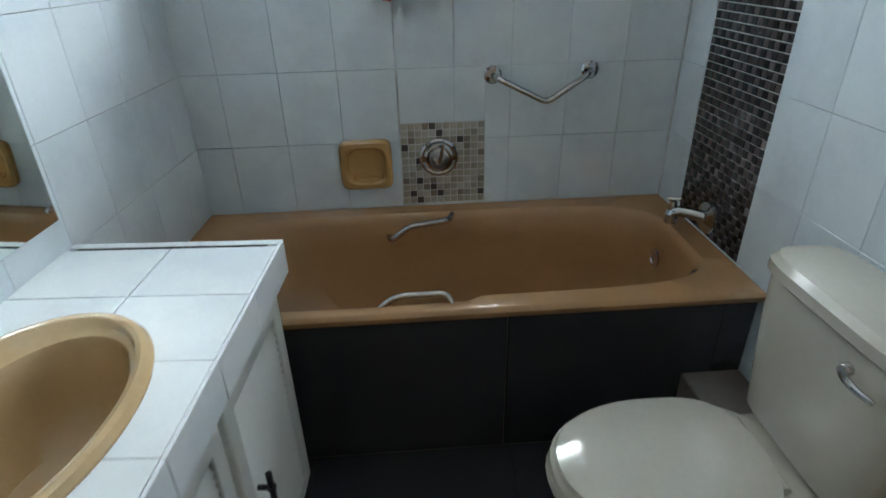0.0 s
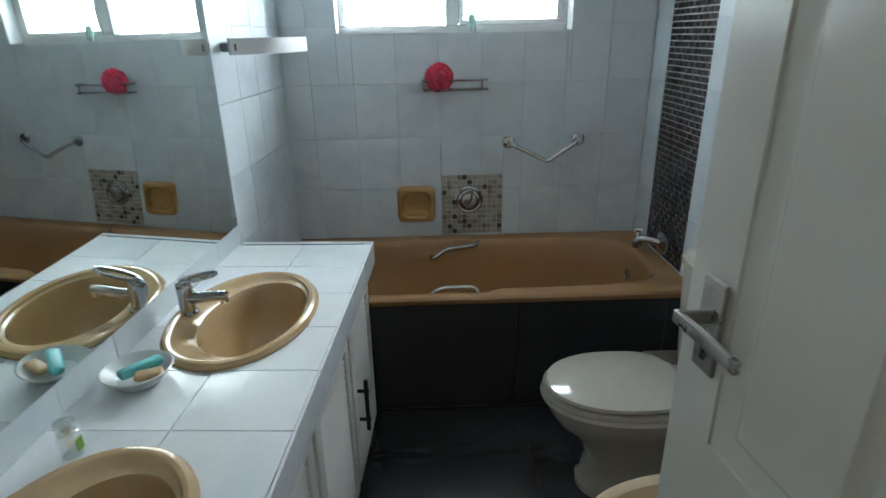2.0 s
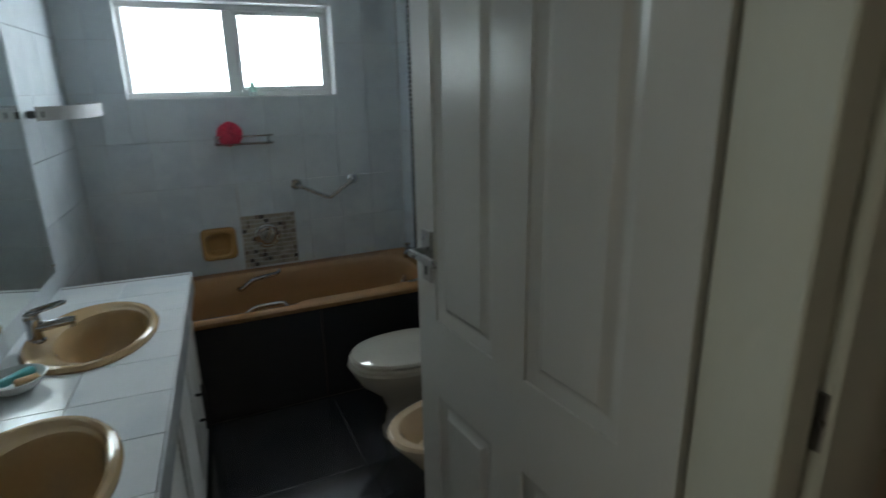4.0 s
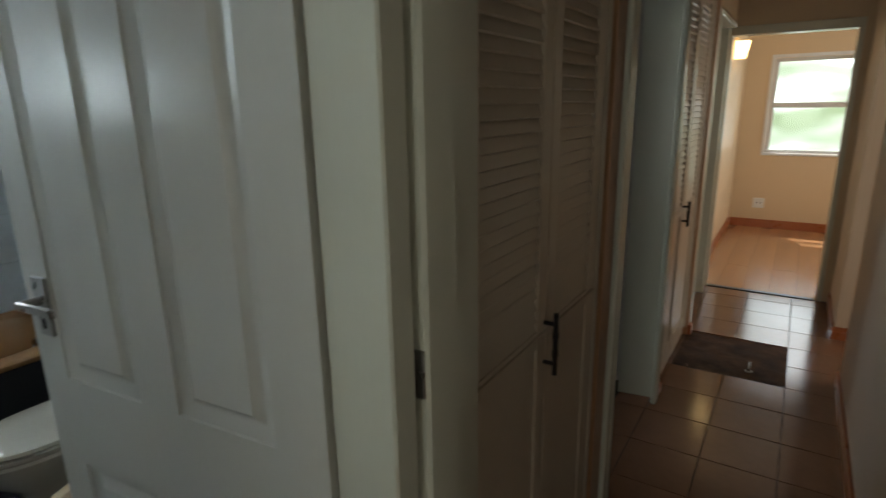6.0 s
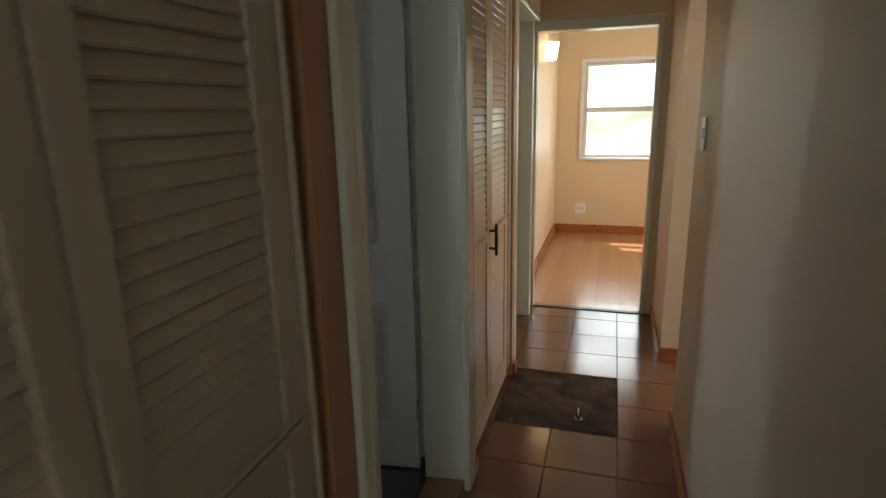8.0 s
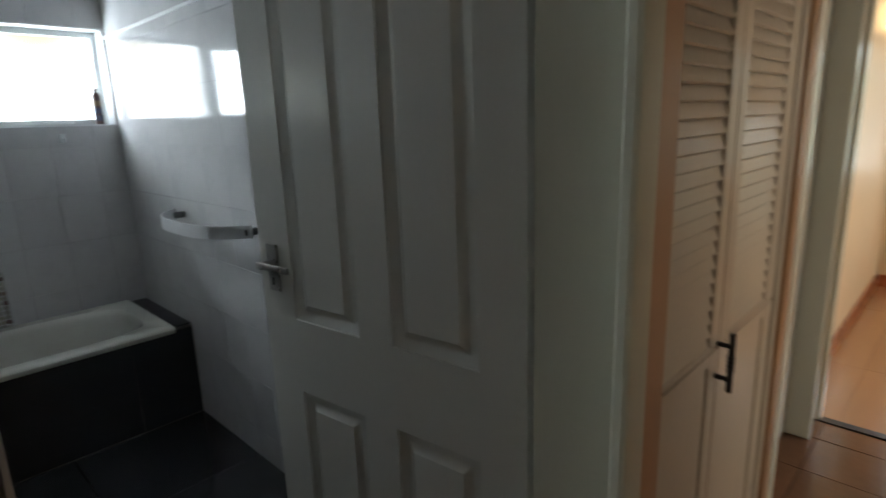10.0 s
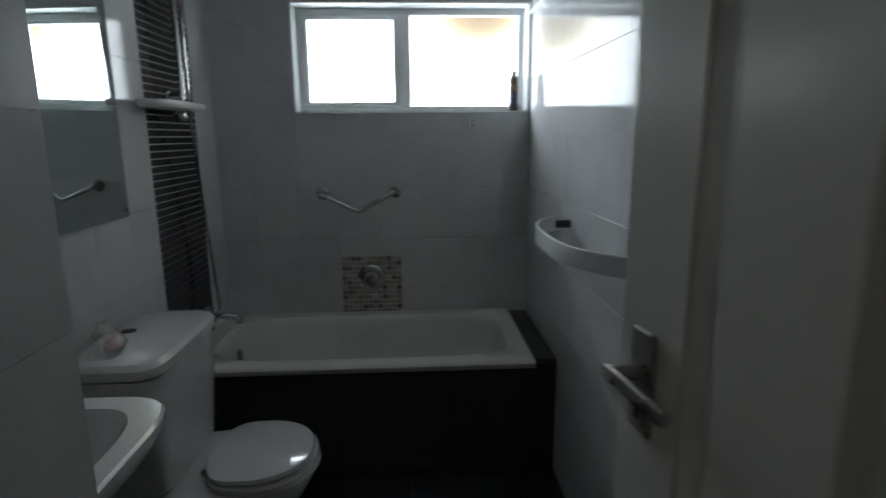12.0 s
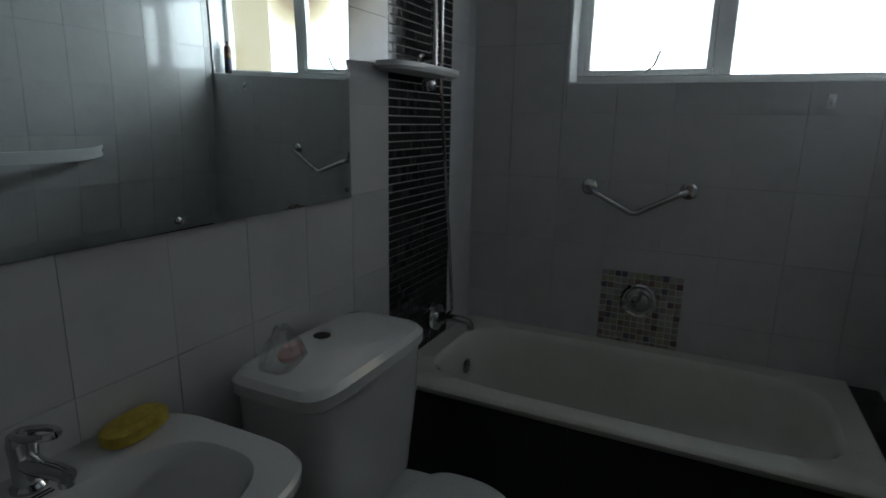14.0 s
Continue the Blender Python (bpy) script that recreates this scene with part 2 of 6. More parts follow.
def rect_ring(x0, x1, y0, y1, z, n=40, like=None):
    """A loop on a rectangle, its points at the angles of a ring of n points."""
    cx, cy, a, b = (x0 + x1) / 2, (y0 + y1) / 2, (x1 - x0) / 2, (y1 - y0) / 2
    out = []
    for i in range(n):
        t = 2 * math.pi * i / n
        c, s = math.cos(t), math.sin(t)
        k = 1 / max(abs(c), abs(s))
        out.append(Vector((cx + a * c * k, cy + b * s * k, z)))
    return out


def loft(bm, rings, cap0=False, cap1=False):
    loops = [[bm.verts.new(v) for v in r] for r in rings]
    n = len(loops[0])
    for A, B in zip(loops, loops[1:]):
        for i in range(n):
            j = (i + 1) % n
            bm.faces.new((A[i], A[j], B[j], B[i]))
    if cap0:
        bm.faces.new(loops[0][::-1])
    if cap1:
        bm.faces.new(loops[-1])
    return loops


def box(bm, x0, x1, y0, y1, z0, z1, bevel=0.0, seg=1):
    vs = [bm.verts.new((x, y, z)) for z in (z0, z1) for y in (y0, y1) for x in (x0, x1)]
    fs = [bm.faces.new([vs[i] for i in f]) for f in ((0, 2, 3, 1), (4, 5, 7, 6), (0, 1, 5, 4), (2, 6, 7, 3), (0, 4, 6, 2), (1, 3, 7, 5))]
    if bevel:
        es = {e for f in fs for e in f.edges}
        bmesh.ops.bevel(bm, geom=list(es), offset=bevel, segments=seg, affect="EDGES", profile=0.5)
    return bm


def tube(bm, pts, r, n=12, caps=True):
    """A round bar along a line of points; r is one radius or one for each point."""
    pts = [Vector(p) for p in pts]
    rs = r if isinstance(r, (list, tuple)) else [r] * len(pts)
    rings, up = [], None
    for i, p in enumerate(pts):
        d = (pts[min(i + 1, len(pts) - 1)] - pts[max(i - 1, 0)]).normalized()
        if up is None:
            up = d.orthogonal().normalized()
        up = (up - d * up.dot(d)).normalized()
        side = d.cross(up)
        rings.append([p + (up * math.cos(2 * math.pi * k / n) + side * math.sin(2 * math.pi * k / n)) * rs[i] for k in range(n)])
    loft(bm, rings, caps, caps)
    return bm


def arc(p, q, bulge, n=12):
    """Points from p to q, swung out by the vector bulge in the middle."""
    p, q, bulge = Vector(p), Vector(q), Vector(bulge)
    return [p.lerp(q, i / n) + bulge * math.sin(math.pi * i / n) for i in range(n + 1)]


def rounded(points, r=0.02, n=5):
    """A polyline with its corners rounded."""
    pts = [Vector(p) for p in points]
    out = [pts[0]]
    for a, b, c in zip(pts, pts[1:], pts[2:]):
        u, v = (a - b).normalized() * r, (c - b).normalized() * r
        for i in range(n + 1):
            t = i / n
            out.append((b + u) * (1 - t) ** 2 + b * 2 * t * (1 - t) + (b + v) * t ** 2)
    return out + [pts[-1]]


def lathe(bm, profile, axis_at=(0, 0, 0), n=24, m=None):
    """Turn (radius, height) pairs about z, then lay the result by the pose m."""
    rings = [[(m or Matrix()) @ (Vector(axis_at) + Vector((r * math.cos(2 * math.pi * i / n), r * math.sin(2 * math.pi * i / n), z))) for i in range(n)] for r, z in profile]
    loft(bm, rings, True, True)
    return bm


def mesh_of(name, bm, material, smooth=35):
    bmesh.ops.recalc_face_normals(bm, faces=bm.faces)
    me = bpy.data.meshes.new(name)
    bm.to_mesh(me)
    bm.free()
    me.materials.append(material)
    if smooth:
        me.polygons.foreach_set("use_smooth", [True] * len(me.polygons))
        me.set_sharp_from_angle(angle=radians(smooth))
    return me


def part(name, bm, material, parent, label=""):
    ob = new(name, mesh_of(name, bm, material))
    ob.parent = parent
    if label:
        tagged(ob, label)
    return ob


def thing(name, label, category, at=(0, 0, 0), turn=0.0, group="", kind=""):
    ob = new(name)
    ob.empty_display_size = 0.1
    ob.matrix_basis = pose(*at, 0, 0, turn)
    return tagged(ob, label, category, group, kind)


def solid(name, bm, material, label, category, kind=""):
    return tagged(new(name, mesh_of(name, bm, material)), label, category, "", kind)


def boxes(*bs, bevel=0.0):
    bm = bmesh.new()
    for b in bs:
        box(bm, *b, bevel=bevel)
    return bm


# pieces laid on a wall or floor
PIECES = {}


def piece_mesh(w, h, d, chamfer, material, name):
    key = (round(w, 3), round(h, 3), d, material.name)
    if key not in PIECES:
        c = min(chamfer, w * 0.3, h * 0.3)
        a = [(0, 0, 0), (w, 0, 0), (w, h, 0), (0, h, 0)]
        m = [(0, 0, d - c), (w, 0, d - c), (w, h, d - c), (0, h, d - c)]
        t = [(c, c, d), (w - c, c, d), (w - c, h - c, d), (c, h - c, d)]
        me = bpy.data.meshes.new(name)
        fs = [(8, 9, 10, 11)]
        for i in range(4):
            j = (i + 1) % 4
            fs += [(i, j, 4 + j, 4 + i), (4 + i, 4 + j, 8 + j, 8 + i)]
        me.from_pydata([Vector(v) - Vector((w / 2, h / 2, 0)) for v in a + m + t], [], fs)
        me.materials.append(material)
        PIECES[key] = me
    return PIECES[key]


def less(rects, cut):
    """Rectangles (u0, u1, v0, v1) with another one cut out of them."""
    out = []
    a0, a1, b0, b1 = cut
    for u0, u1, v0, v1 in rects:
        if a0 >= u1 or a1 <= u0 or b0 >= v1 or b1 <= v0:
            out.append((u0, u1, v0, v1))
            continue
        if a0 > u0:
            out.append((u0, a0, v0, v1))
        if a1 < u1:
            out.append((a1, u1, v0, v1))
        m0, m1 = max(u0, a0), min(u1, a1)
        if b0 > v0:
            out.append((m0, m1, v0, b0))
        if b1 < v1:
            out.append((m0, m1, b1, v1))
    return out


def lay(parent, name, material, origin, u, v, u_lines, v_lines, cuts=(), gap=0.0019, d=0.006, chamfer=0.0015, wobble=0.0006, seed=1, shift=0.0):
    """Lay pieces on a grid over a plane: origin, two unit vectors and the joints' places along them."""
    rng = random.Random(seed)
    u, v = Vector(u), Vector(v)
    n = u.cross(v)
    base = Matrix((u, v, n)).transposed().to_4x4()
    for v0, v1 in zip(v_lines, v_lines[1:]):
        for u0, u1 in zip(u_lines, u_lines[1:]):
            rects = [(u0, u1, v0, v1)]
            for c in cuts:
                rects = less(rects, c)
            for a0, a1, b0, b1 in rects:
                w, h = a1 - a0 - gap, b1 - b0 - gap
                if w < 0.012 or h < 0.012:
                    continue
                ob = new(name, piece_mesh(w, h, d, chamfer, material, name))
                ob.parent = parent
                tilt = Euler((rng.gauss(0, wobble), rng.gauss(0, wobble), 0)).to_matrix().to_4x4()
                ob.matrix_basis = Matrix.Translation(Vector(origin) + u * (a0 + a1) / 2 + v * (b0 + b1) / 2 + n * rng.uniform(-0.0004, 0.0004)) @ base @ tilt


def joined(name, material, origin, u, v, cells, parent, d=0.005, chamfer=0.001):
    """Pieces too many to pick apart, in one mesh."""
    u, v = Vector(u), Vector(v)
    n = u.cross(v)
    verts, faces = [], []
    for u0, u1, v0, v1 in cells:
        k = len(verts)
        for (a0, a1, b0, b1), z in (((u0, u1, v0, v1), 0), ((u0 + chamfer, u1 - chamfer, v0 + chamfer, v1 - chamfer), d)):
            verts += [Vector(origin) + u * a + v * b + n * z for a, b in ((a0, b0), (a1, b0), (a1, b1), (a0, b1))]
        faces.append((k + 4, k + 5, k + 6, k + 7))
        faces += [(k + i, k + (i + 1) % 4, k + 4 + (i + 1) % 4, k + 4 + i) for i in range(4)]
    me = bpy.data.meshes.new(name)
    me.from_pydata(verts, [], faces)
    me.materials.append(material)
    ob = new(name, me)
    ob.parent = parent
    return tagged(ob, kind="stuff")


def steps(a, b, d, start=None):
    """Joints from a to b at a spacing d, on a grid through start."""
    s = a if start is None else start
    k = math.ceil((a - s) / d + 1e-6)
    out = [a]
    while s + k * d < b - 1e-6:
        if s + k * d > a + 0.008:
            out.append(s + k * d)
        k += 1
    return out + [b]


# ---- plan: bathroom A, hall, bathroom B, end room ----
AL, AR, AB, AS = -0.69, 1.015, 1.937, -0.70       # bathroom A: left, right, back, door wall
BL, BR, BB, BS = 1.343, 2.838, 2.206, -0.70       # bathroom B
NOOK_X, NOOK_Y, NOOK_0 = 1.878, 0.125, -0.60                     # closet's tiled corner in bathroom B
HN, HS = -0.87, -1.69                             # hall: north and south faces
CEIL = 2.42
T = 0.006                                         # tile thickness
RIM_A, RIM_B = 0.525, 0.510
AW = (-0.405, 0.645, 1.468, 1.94)                 # window A: x, x, z, z
BW = (1.722, 2.832, 1.49, 1.985)                  # window B
EW = (-1.80, -1.013, 0.884, 1.95)                 # end window: y, y, z, z
END_X, EAST_X = 4.78, 7.46


def wall(name, label, *bs, material=WALL_HALL):
    return solid(name, boxes(*bs), material, label, "wall", "structure")


wa_back = wall("wall_back_a", "tiled bathroom wall with a window above the brown bath",
               (AL - 0.2, AW[0], AB + T, AB + 0.18, 0, CEIL), (AW[1], AR + 0.1, AB + T, AB + 0.18, 0, CEIL),
               (AW[0], AW[1], AB + T, AB + 0.18, 0, AW[2]), (AW[0], AW[1], AB + T, AB + 0.18, AW[3], CEIL), material=GROUT)
wa_left = wall("wall_left_a", "white tiled wall behind the vanity mirror", (AL - 0.2, AL - T, AS - 0.17, AB + T, 0, CEIL), material=GROUT)
wa_right = wall("wall_right_a", "white tiled wall with a vertical mosaic strip", (AR + T, AR + 0.1, -0.25, AB + T, 0, CEIL), material=GROUT)
wall("wall_door_a", "painted wall round the bathroom doorway", (AL - 0.2, -0.46, HN, AS, 0, CEIL), (-0.46, 0.44, HN, AS, 2.07, CEIL))
wall("wall_hall_west", "plain painted wall with a window closing the hall", (-1.75, -1.6, HS - 0.15, -1.62, 0, CEIL), (-1.75, -1.6, -0.92, HN + 0.1, 0, CEIL), (-1.75, -1.6, -1.62, -0.92, 0, 0.75), (-1.75, -1.6, -1.62, -0.92, 2.1, CEIL))
wall("wall_hall_north", "plain painted wall of the hall", (-1.6, AL - T, HN, HN + 0.17, 0, CEIL))
# hall's south wall with the arched opening
ARCH0, ARCH1, SPRING, APEX = 3.26, 4.0, 1.72, 2.06
HST = 0.16
bm = boxes((-1.6, ARCH0, HS - HST, HS, 0, CEIL), (ARCH1, END_X + 0.1, HS - HST, HS, 0, CEIL))
N = 20
for i in range(N):
    u0, u1 = i / N, (i + 1) / N
    z = [SPRING + (APEX - SPRING) * math.sqrt(max(0, 1 - (2 * u - 1) ** 2)) for u in (u0, u1)]
    x = [ARCH0 + (ARCH1 - ARCH0) * u for u in (u0, u1)]
    vs = [bm.verts.new((x[k], y, zz)) for y in (HS - HST, HS) for k, zz in ((0, z[0]), (1, z[1]), (1, CEIL), (0, CEIL))]
    for f in ((0, 1, 2, 3), (7, 6, 5, 4), (4, 5, 1, 0), (3, 2, 6, 7)):
        bm.faces.new([vs[j] for j in f])
solid("wall_hall_south", bm, WALL_HALL, "beige painted hall wall with an arched opening", "wall", "structure")
wall("wall_closet_side", "plain partition between bathroom and closet", (0.49, 0.55, HN + 0.06, -0.25, 0, CEIL), (0.49, AR + 0.1, -0.25, -0.19, 0, CEIL))
wall("wall_hall_mid", "orange painted strip of wall beside the closet", (1.60, 1.735, HN, AS, 0, CEIL), (1.565, 1.60, HN + 0.02, AS, 0, CEIL), material=WALL_ORANGE)
wall("wall_closet_back", "plain partition behind the closet", (1.115, NOOK_X - T, 0.02, NOOK_Y - T, 0, CEIL), (NOOK_X - 0.06, NOOK_X - T, NOOK_0, 0.02, 0, CEIL), (1.735, NOOK_X - 0.06, AS, NOOK_0, 0, CEIL), material=GROUT_B)
wall("wall_door_b", "painted wall round the second bathroom doorway", (1.735, 2.70, HN, AS, 2.07, CEIL), (2.70, 2.78, HN, AS, 0, CEIL), material=WALL_ORANGE)
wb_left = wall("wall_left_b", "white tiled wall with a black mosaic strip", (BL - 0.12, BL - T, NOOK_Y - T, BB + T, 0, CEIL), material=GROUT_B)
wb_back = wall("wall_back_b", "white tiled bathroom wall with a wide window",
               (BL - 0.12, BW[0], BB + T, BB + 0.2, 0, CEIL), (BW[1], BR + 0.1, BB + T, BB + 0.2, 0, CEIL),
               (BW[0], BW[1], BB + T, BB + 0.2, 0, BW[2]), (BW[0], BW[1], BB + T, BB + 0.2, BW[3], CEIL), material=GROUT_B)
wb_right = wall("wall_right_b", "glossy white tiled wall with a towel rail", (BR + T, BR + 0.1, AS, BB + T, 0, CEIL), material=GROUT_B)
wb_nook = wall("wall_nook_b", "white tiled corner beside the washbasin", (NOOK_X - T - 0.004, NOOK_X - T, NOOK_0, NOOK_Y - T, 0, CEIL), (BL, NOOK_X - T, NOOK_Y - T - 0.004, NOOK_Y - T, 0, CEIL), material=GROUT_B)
wall("wall_closet_two", "plain partition round the second closet", (2.95, 3.66, -0.30, -0.24, 0, CEIL), (3.60, 3.66, HN + 0.08, -0.30, 0, CEIL))
wall("wall_left_door", "painted wall over the hall's closed door", (3.66, 4.60, HN, HN + 0.15, 2.05, CEIL), (4.60, END_X, -0.815, HN + 0.25, 0, CEIL), material=WALL_CREAM)
wall("wall_end", "cream wall round the end doorway", (END_X, END_X + 0.03, -0.815, -0.6, 0, CEIL), (END_X, END_X + 0.1, HS, -1.64, 0, CEIL), (END_X, END_X + 0.1, -1.64, -0.815, 2.03, CEIL), material=WALL_CREAM)
wall("wall_end_room_north", "cream painted wall of the end room", (END_X + 0.03, EAST_X, -0.72, -0.57, 0, CEIL), material=WALL_CREAM)
wall("wall_end_room_east", "cream painted wall with a window",
     (EAST_X, EAST_X + 0.2, -3.3, EW[0], 0, CEIL), (EAST_X, EAST_X + 0.2, EW[1], -0.57, 0, CEIL),
     (EAST_X, EAST_X + 0.2, EW[0], EW[1], 0, EW[2]), (EAST_X, EAST_X + 0.2, EW[0], EW[1], EW[3], CEIL), material=WALL_CREAM)
wall("wall_end_room_south", "cream painted wall with a window in the end room", (END_X, 5.1, -3.45, -3.3, 0, CEIL), (6.9, EAST_X, -3.45, -3.3, 0, CEIL), (5.1, 6.9, -3.45, -3.3, 0, 0.8), (5.1, 6.9, -3.45, -3.3, 2.1, CEIL), material=WALL_CREAM)
wall("wall_end_room_west", "cream painted wall of the end room", (END_X, END_X + 0.1, -3.3, HS - HST, 0, CEIL), material=WALL_CREAM)
# room behind the arch
wall("wall_arch_room_south", "cream painted wall with a window opening", (1.2, 1.45, -4.15, -4.0, 0, CEIL), (4.3, END_X, -4.15, -4.0, 0, CEIL), (1.45, 4.3, -4.15, -4.0, 0, 0.8), (1.45, 4.3, -4.15, -4.0, 2.1, CEIL), material=WALL_CREAM)
wall("wall_arch_room_west", "cream painted wall of the room behind the arch", (1.05, 1.2, -4.15, HS - HST, 0, CEIL), material=WALL_CREAM)
solid("ceiling", boxes((-1.75, 7.7, -4.2, 2.41, CEIL, CEIL + 0.1)), PLASTER, "plain white painted ceiling", "ceiling", "structure")

# unseen overhang, added to block sun and sky above the bathroom windows
solid("added_sun_block", boxes((-1.0, 3.8, 2.40, 3.05, CEIL + 0.09, CEIL + 0.17)), PLASTER, "plain white slab added to keep sun out of the bathroom windows", "eaves", "structure")

# floors
floor_a = solid("floor_bathroom_a", boxes((AL - 0.2, 1.1, AS, AB + 0.1, -0.1, -T)), GROUT_DARK, "black tiled bathroom floor", "floor", "structure")
floor_b = solid("floor_bathroom_b", boxes((1.2, BR + 0.1, AS, BB + 0.1, -0.1, -T)), GROUT_DARK, "black tiled bathroom floor", "floor", "structure")
floor_h = solid("floor_hall", boxes((-1.75, END_X, HS - HST, AS, -0.1, -0.012), (3.66, END_X, AS, -0.6, -0.1, -0.012)), GROUT_BROWN, "tan glazed floor tiles of the hall", "floor", "structure")
floor_e = solid("floor_end_room", boxes((END_X, EAST_X, -3.3, -0.72, -0.1, -T)), GROUT_DARK, "glossy orange-brown laminate floor", "floor", "structure")
floor_s = solid("floor_arch_room", boxes((1.2, END_X, -4.0, HS - HST, -0.1, -T)), GROUT_DARK, "tan tiled floor behind the arch", "floor", "structure")
solid("ground", boxes((-60, 80, -60, 80, -0.5, -0.3)), varied("dry_lawn", (0.12, 0.16, 0.05), 0.9, 0.5, 12, 0.3, 0.5).m, "grassy ground outside the house", "ground", "structure")


# ---- windows ----
def window(name, x0, x1, z0, z1, y, split, depth, label, open_left=False):
    """A two-light window in a wall whose inner face is y; outside towards +y."""
    w = thing(name, label, "window", (0, 0, 0), kind="structure")
    f, yo = 0.035, y + depth
    bm = boxes((x0, x1, yo, yo + 0.05, z0, z0 + f), (x0, x1, yo, yo + 0.05, z1 - f, z1), (x0, x0 + f, yo, yo + 0.05, z0 + f, z1 - f), (x1 - f, x1, yo, yo + 0.05, z0 + f, z1 - f), (split - 0.03, split + 0.03, yo - 0.005, yo + 0.05, z0 + f, z1 - f), bevel=0.003)
    part("window_frame", bm, ALU_WHITE, w)
    lights = ((x0 + f, split - 0.03), (split + 0.03, x1 - f))
    for k, (a, b) in enumerate(lights):
        s = 0.022
        if k == (0 if open_left else 1) and open_left is not None:
            part("sash", boxes((a, b, yo - 0.008, yo + 0.03, z0 + f, z0 + f + s), (a, b, yo - 0.008, yo + 0.03, z1 - f - s, z1 - f), (a, a + s, yo - 0.008, yo + 0.03, z0 + f + s, z1 - f - s), (b - s, b, yo - 0.008, yo + 0.03, z0 + f + s, z1 - f - s), bevel=0.003), ALU_WHITE, w)
            if not open_left:
                part("latch", boxes(((a + b) / 2 - 0.02, (a + b) / 2 + 0.02, yo - 0.016, yo - 0.008, z0 + f + 0.004, z0 + f + 0.018), bevel=0.002), ALU_WHITE, w)
            stay = bmesh.new()
            mx = (a + b) / 2
            tube(stay, rounded([(mx, yo - 0.012, z0 + f + 0.012), (mx + 0.03, yo - 0.03, z0 + f + 0.03), (mx + 0.05, yo - 0.035, z0 + f + 0.085)], 0.012), [0.005] * 8, 8)
            if open_left:
                part("stay_handle", stay, STEEL, w, "grey metal window stay")
            else:
                stay.free()
        p = part("pane", boxes((a, b, yo + 0.012, yo + 0.016, z0 + f, z1 - f)), PANE, w)
        p.visible_shadow = False
    part("window_sill", boxes((x0, x1, y + 0.002, yo, z0 - 0.001, z0 + 0.006)), SILL, w)
    part("reveal", boxes((x0 - 0.001, x0 + 0.006, y + 0.002, yo, z0 + 0.006, z1 - 0.006), (x1 - 0.006, x1 + 0.001, y + 0.002, yo, z0 + 0.006, z1 - 0.006), (x0, x1, y + 0.002, yo, z1 - 0.006, z1 + 0.001)), SILL, w)
    return w


window("window_1", *AW, AB, 0.115, 0.10, "white framed two-light window over the bath")
window("window_2", *BW, BB, 2.24, 0.12, "white framed two-light window over the bath", True)
w3 = thing("window_3", "white framed window with an upper and a lower light", "window", kind="structure")
y0, y1, z0, z1 = EW
zm = 1.43
xo = EAST_X + 0.08
part("window_frame", boxes((xo, xo + 0.05, y0, y1, z0, z0 + 0.04), (xo, xo + 0.05, y0, y1, z1 - 0.04, z1), (xo, xo + 0.05, y0, y0 + 0.04, z0 + 0.04, z1 - 0.04), (xo, xo + 0.05, y1 - 0.04, y1, z0 + 0.04, z1 - 0.04), (xo - 0.01, xo + 0.05, y0 + 0.04, y1 - 0.04, zm - 0.03, zm + 0.03), bevel=0.003), ALU_WHITE, w3)
for a, b in ((z0 + 0.04, zm - 0.03), (zm + 0.03, z1 - 0.04)):
    part("pane", boxes((xo + 0.02, xo + 0.024, y0 + 0.04, y1 - 0.04, a, b)), PANE, w3).visible_shadow = False
part("window_sill", boxes((EAST_X - 0.02, xo, y0 - 0.02, y1 + 0.02, z0 - 0.02, z0 + 0.005), bevel=0.003), SILL, w3)
part("architrave", boxes((EAST_X - 0.012, EAST_X, y0 - 0.035, y1 + 0.035, z1, z1 + 0.035), (EAST_X - 0.012, EAST_X, y1, y1 + 0.035, z0 - 0.02, z1), (EAST_X - 0.012, EAST_X, y0 - 0.035, y0, z0 - 0.02, z1)), SILL, w3)

# bright distance outside the windows
WHITE_STOPS = [(0.3, (0.80, 0.92, 1.0)), (0.7, (0.86, 0.95, 1.0))]


def backdrop(name, label, quad, mat):
    me = bpy.data.meshes.new(name)
    me.from_pydata(quad, [], [(0, 1, 2, 3)])
    me.materials.append(mat)
    return tagged(new(name, me), label, "backdrop", "", "structure")


backdrop("backdrop_west", "bright daylight outside the hall's window", [(-2.1, -2.2, 0.3), (-2.1, -0.4, 0.3), (-2.1, -0.4, 2.9), (-2.1, -2.2, 2.9)], glow_mat("daylight_west", [(0.3, (0.90, 1.0, 0.86)), (0.7, (1.0, 1.0, 0.92))], GLOW_W))
backdrop("backdrop_a", "blown-out daylight outside the bathroom window", [(0.10, 2.75, 0.8), (1.18, 2.75, 0.8), (1.18, 2.75, 2.5), (0.10, 2.75, 2.5)], glow_mat("daylight_a", WHITE_STOPS, GLOW_A))
# added dimmer glow on the left, so the room's right wall gets less light
backdrop("backdrop_a_side", "dimmer daylight sheet added outside the bathroom window", [(-0.62, 2.75, 0.8), (0.10, 2.75, 0.8), (0.10, 2.75, 2.5), (-0.62, 2.75, 2.5)], glow_mat("daylight_a_side", WHITE_STOPS, GLOW_A * 0.26))
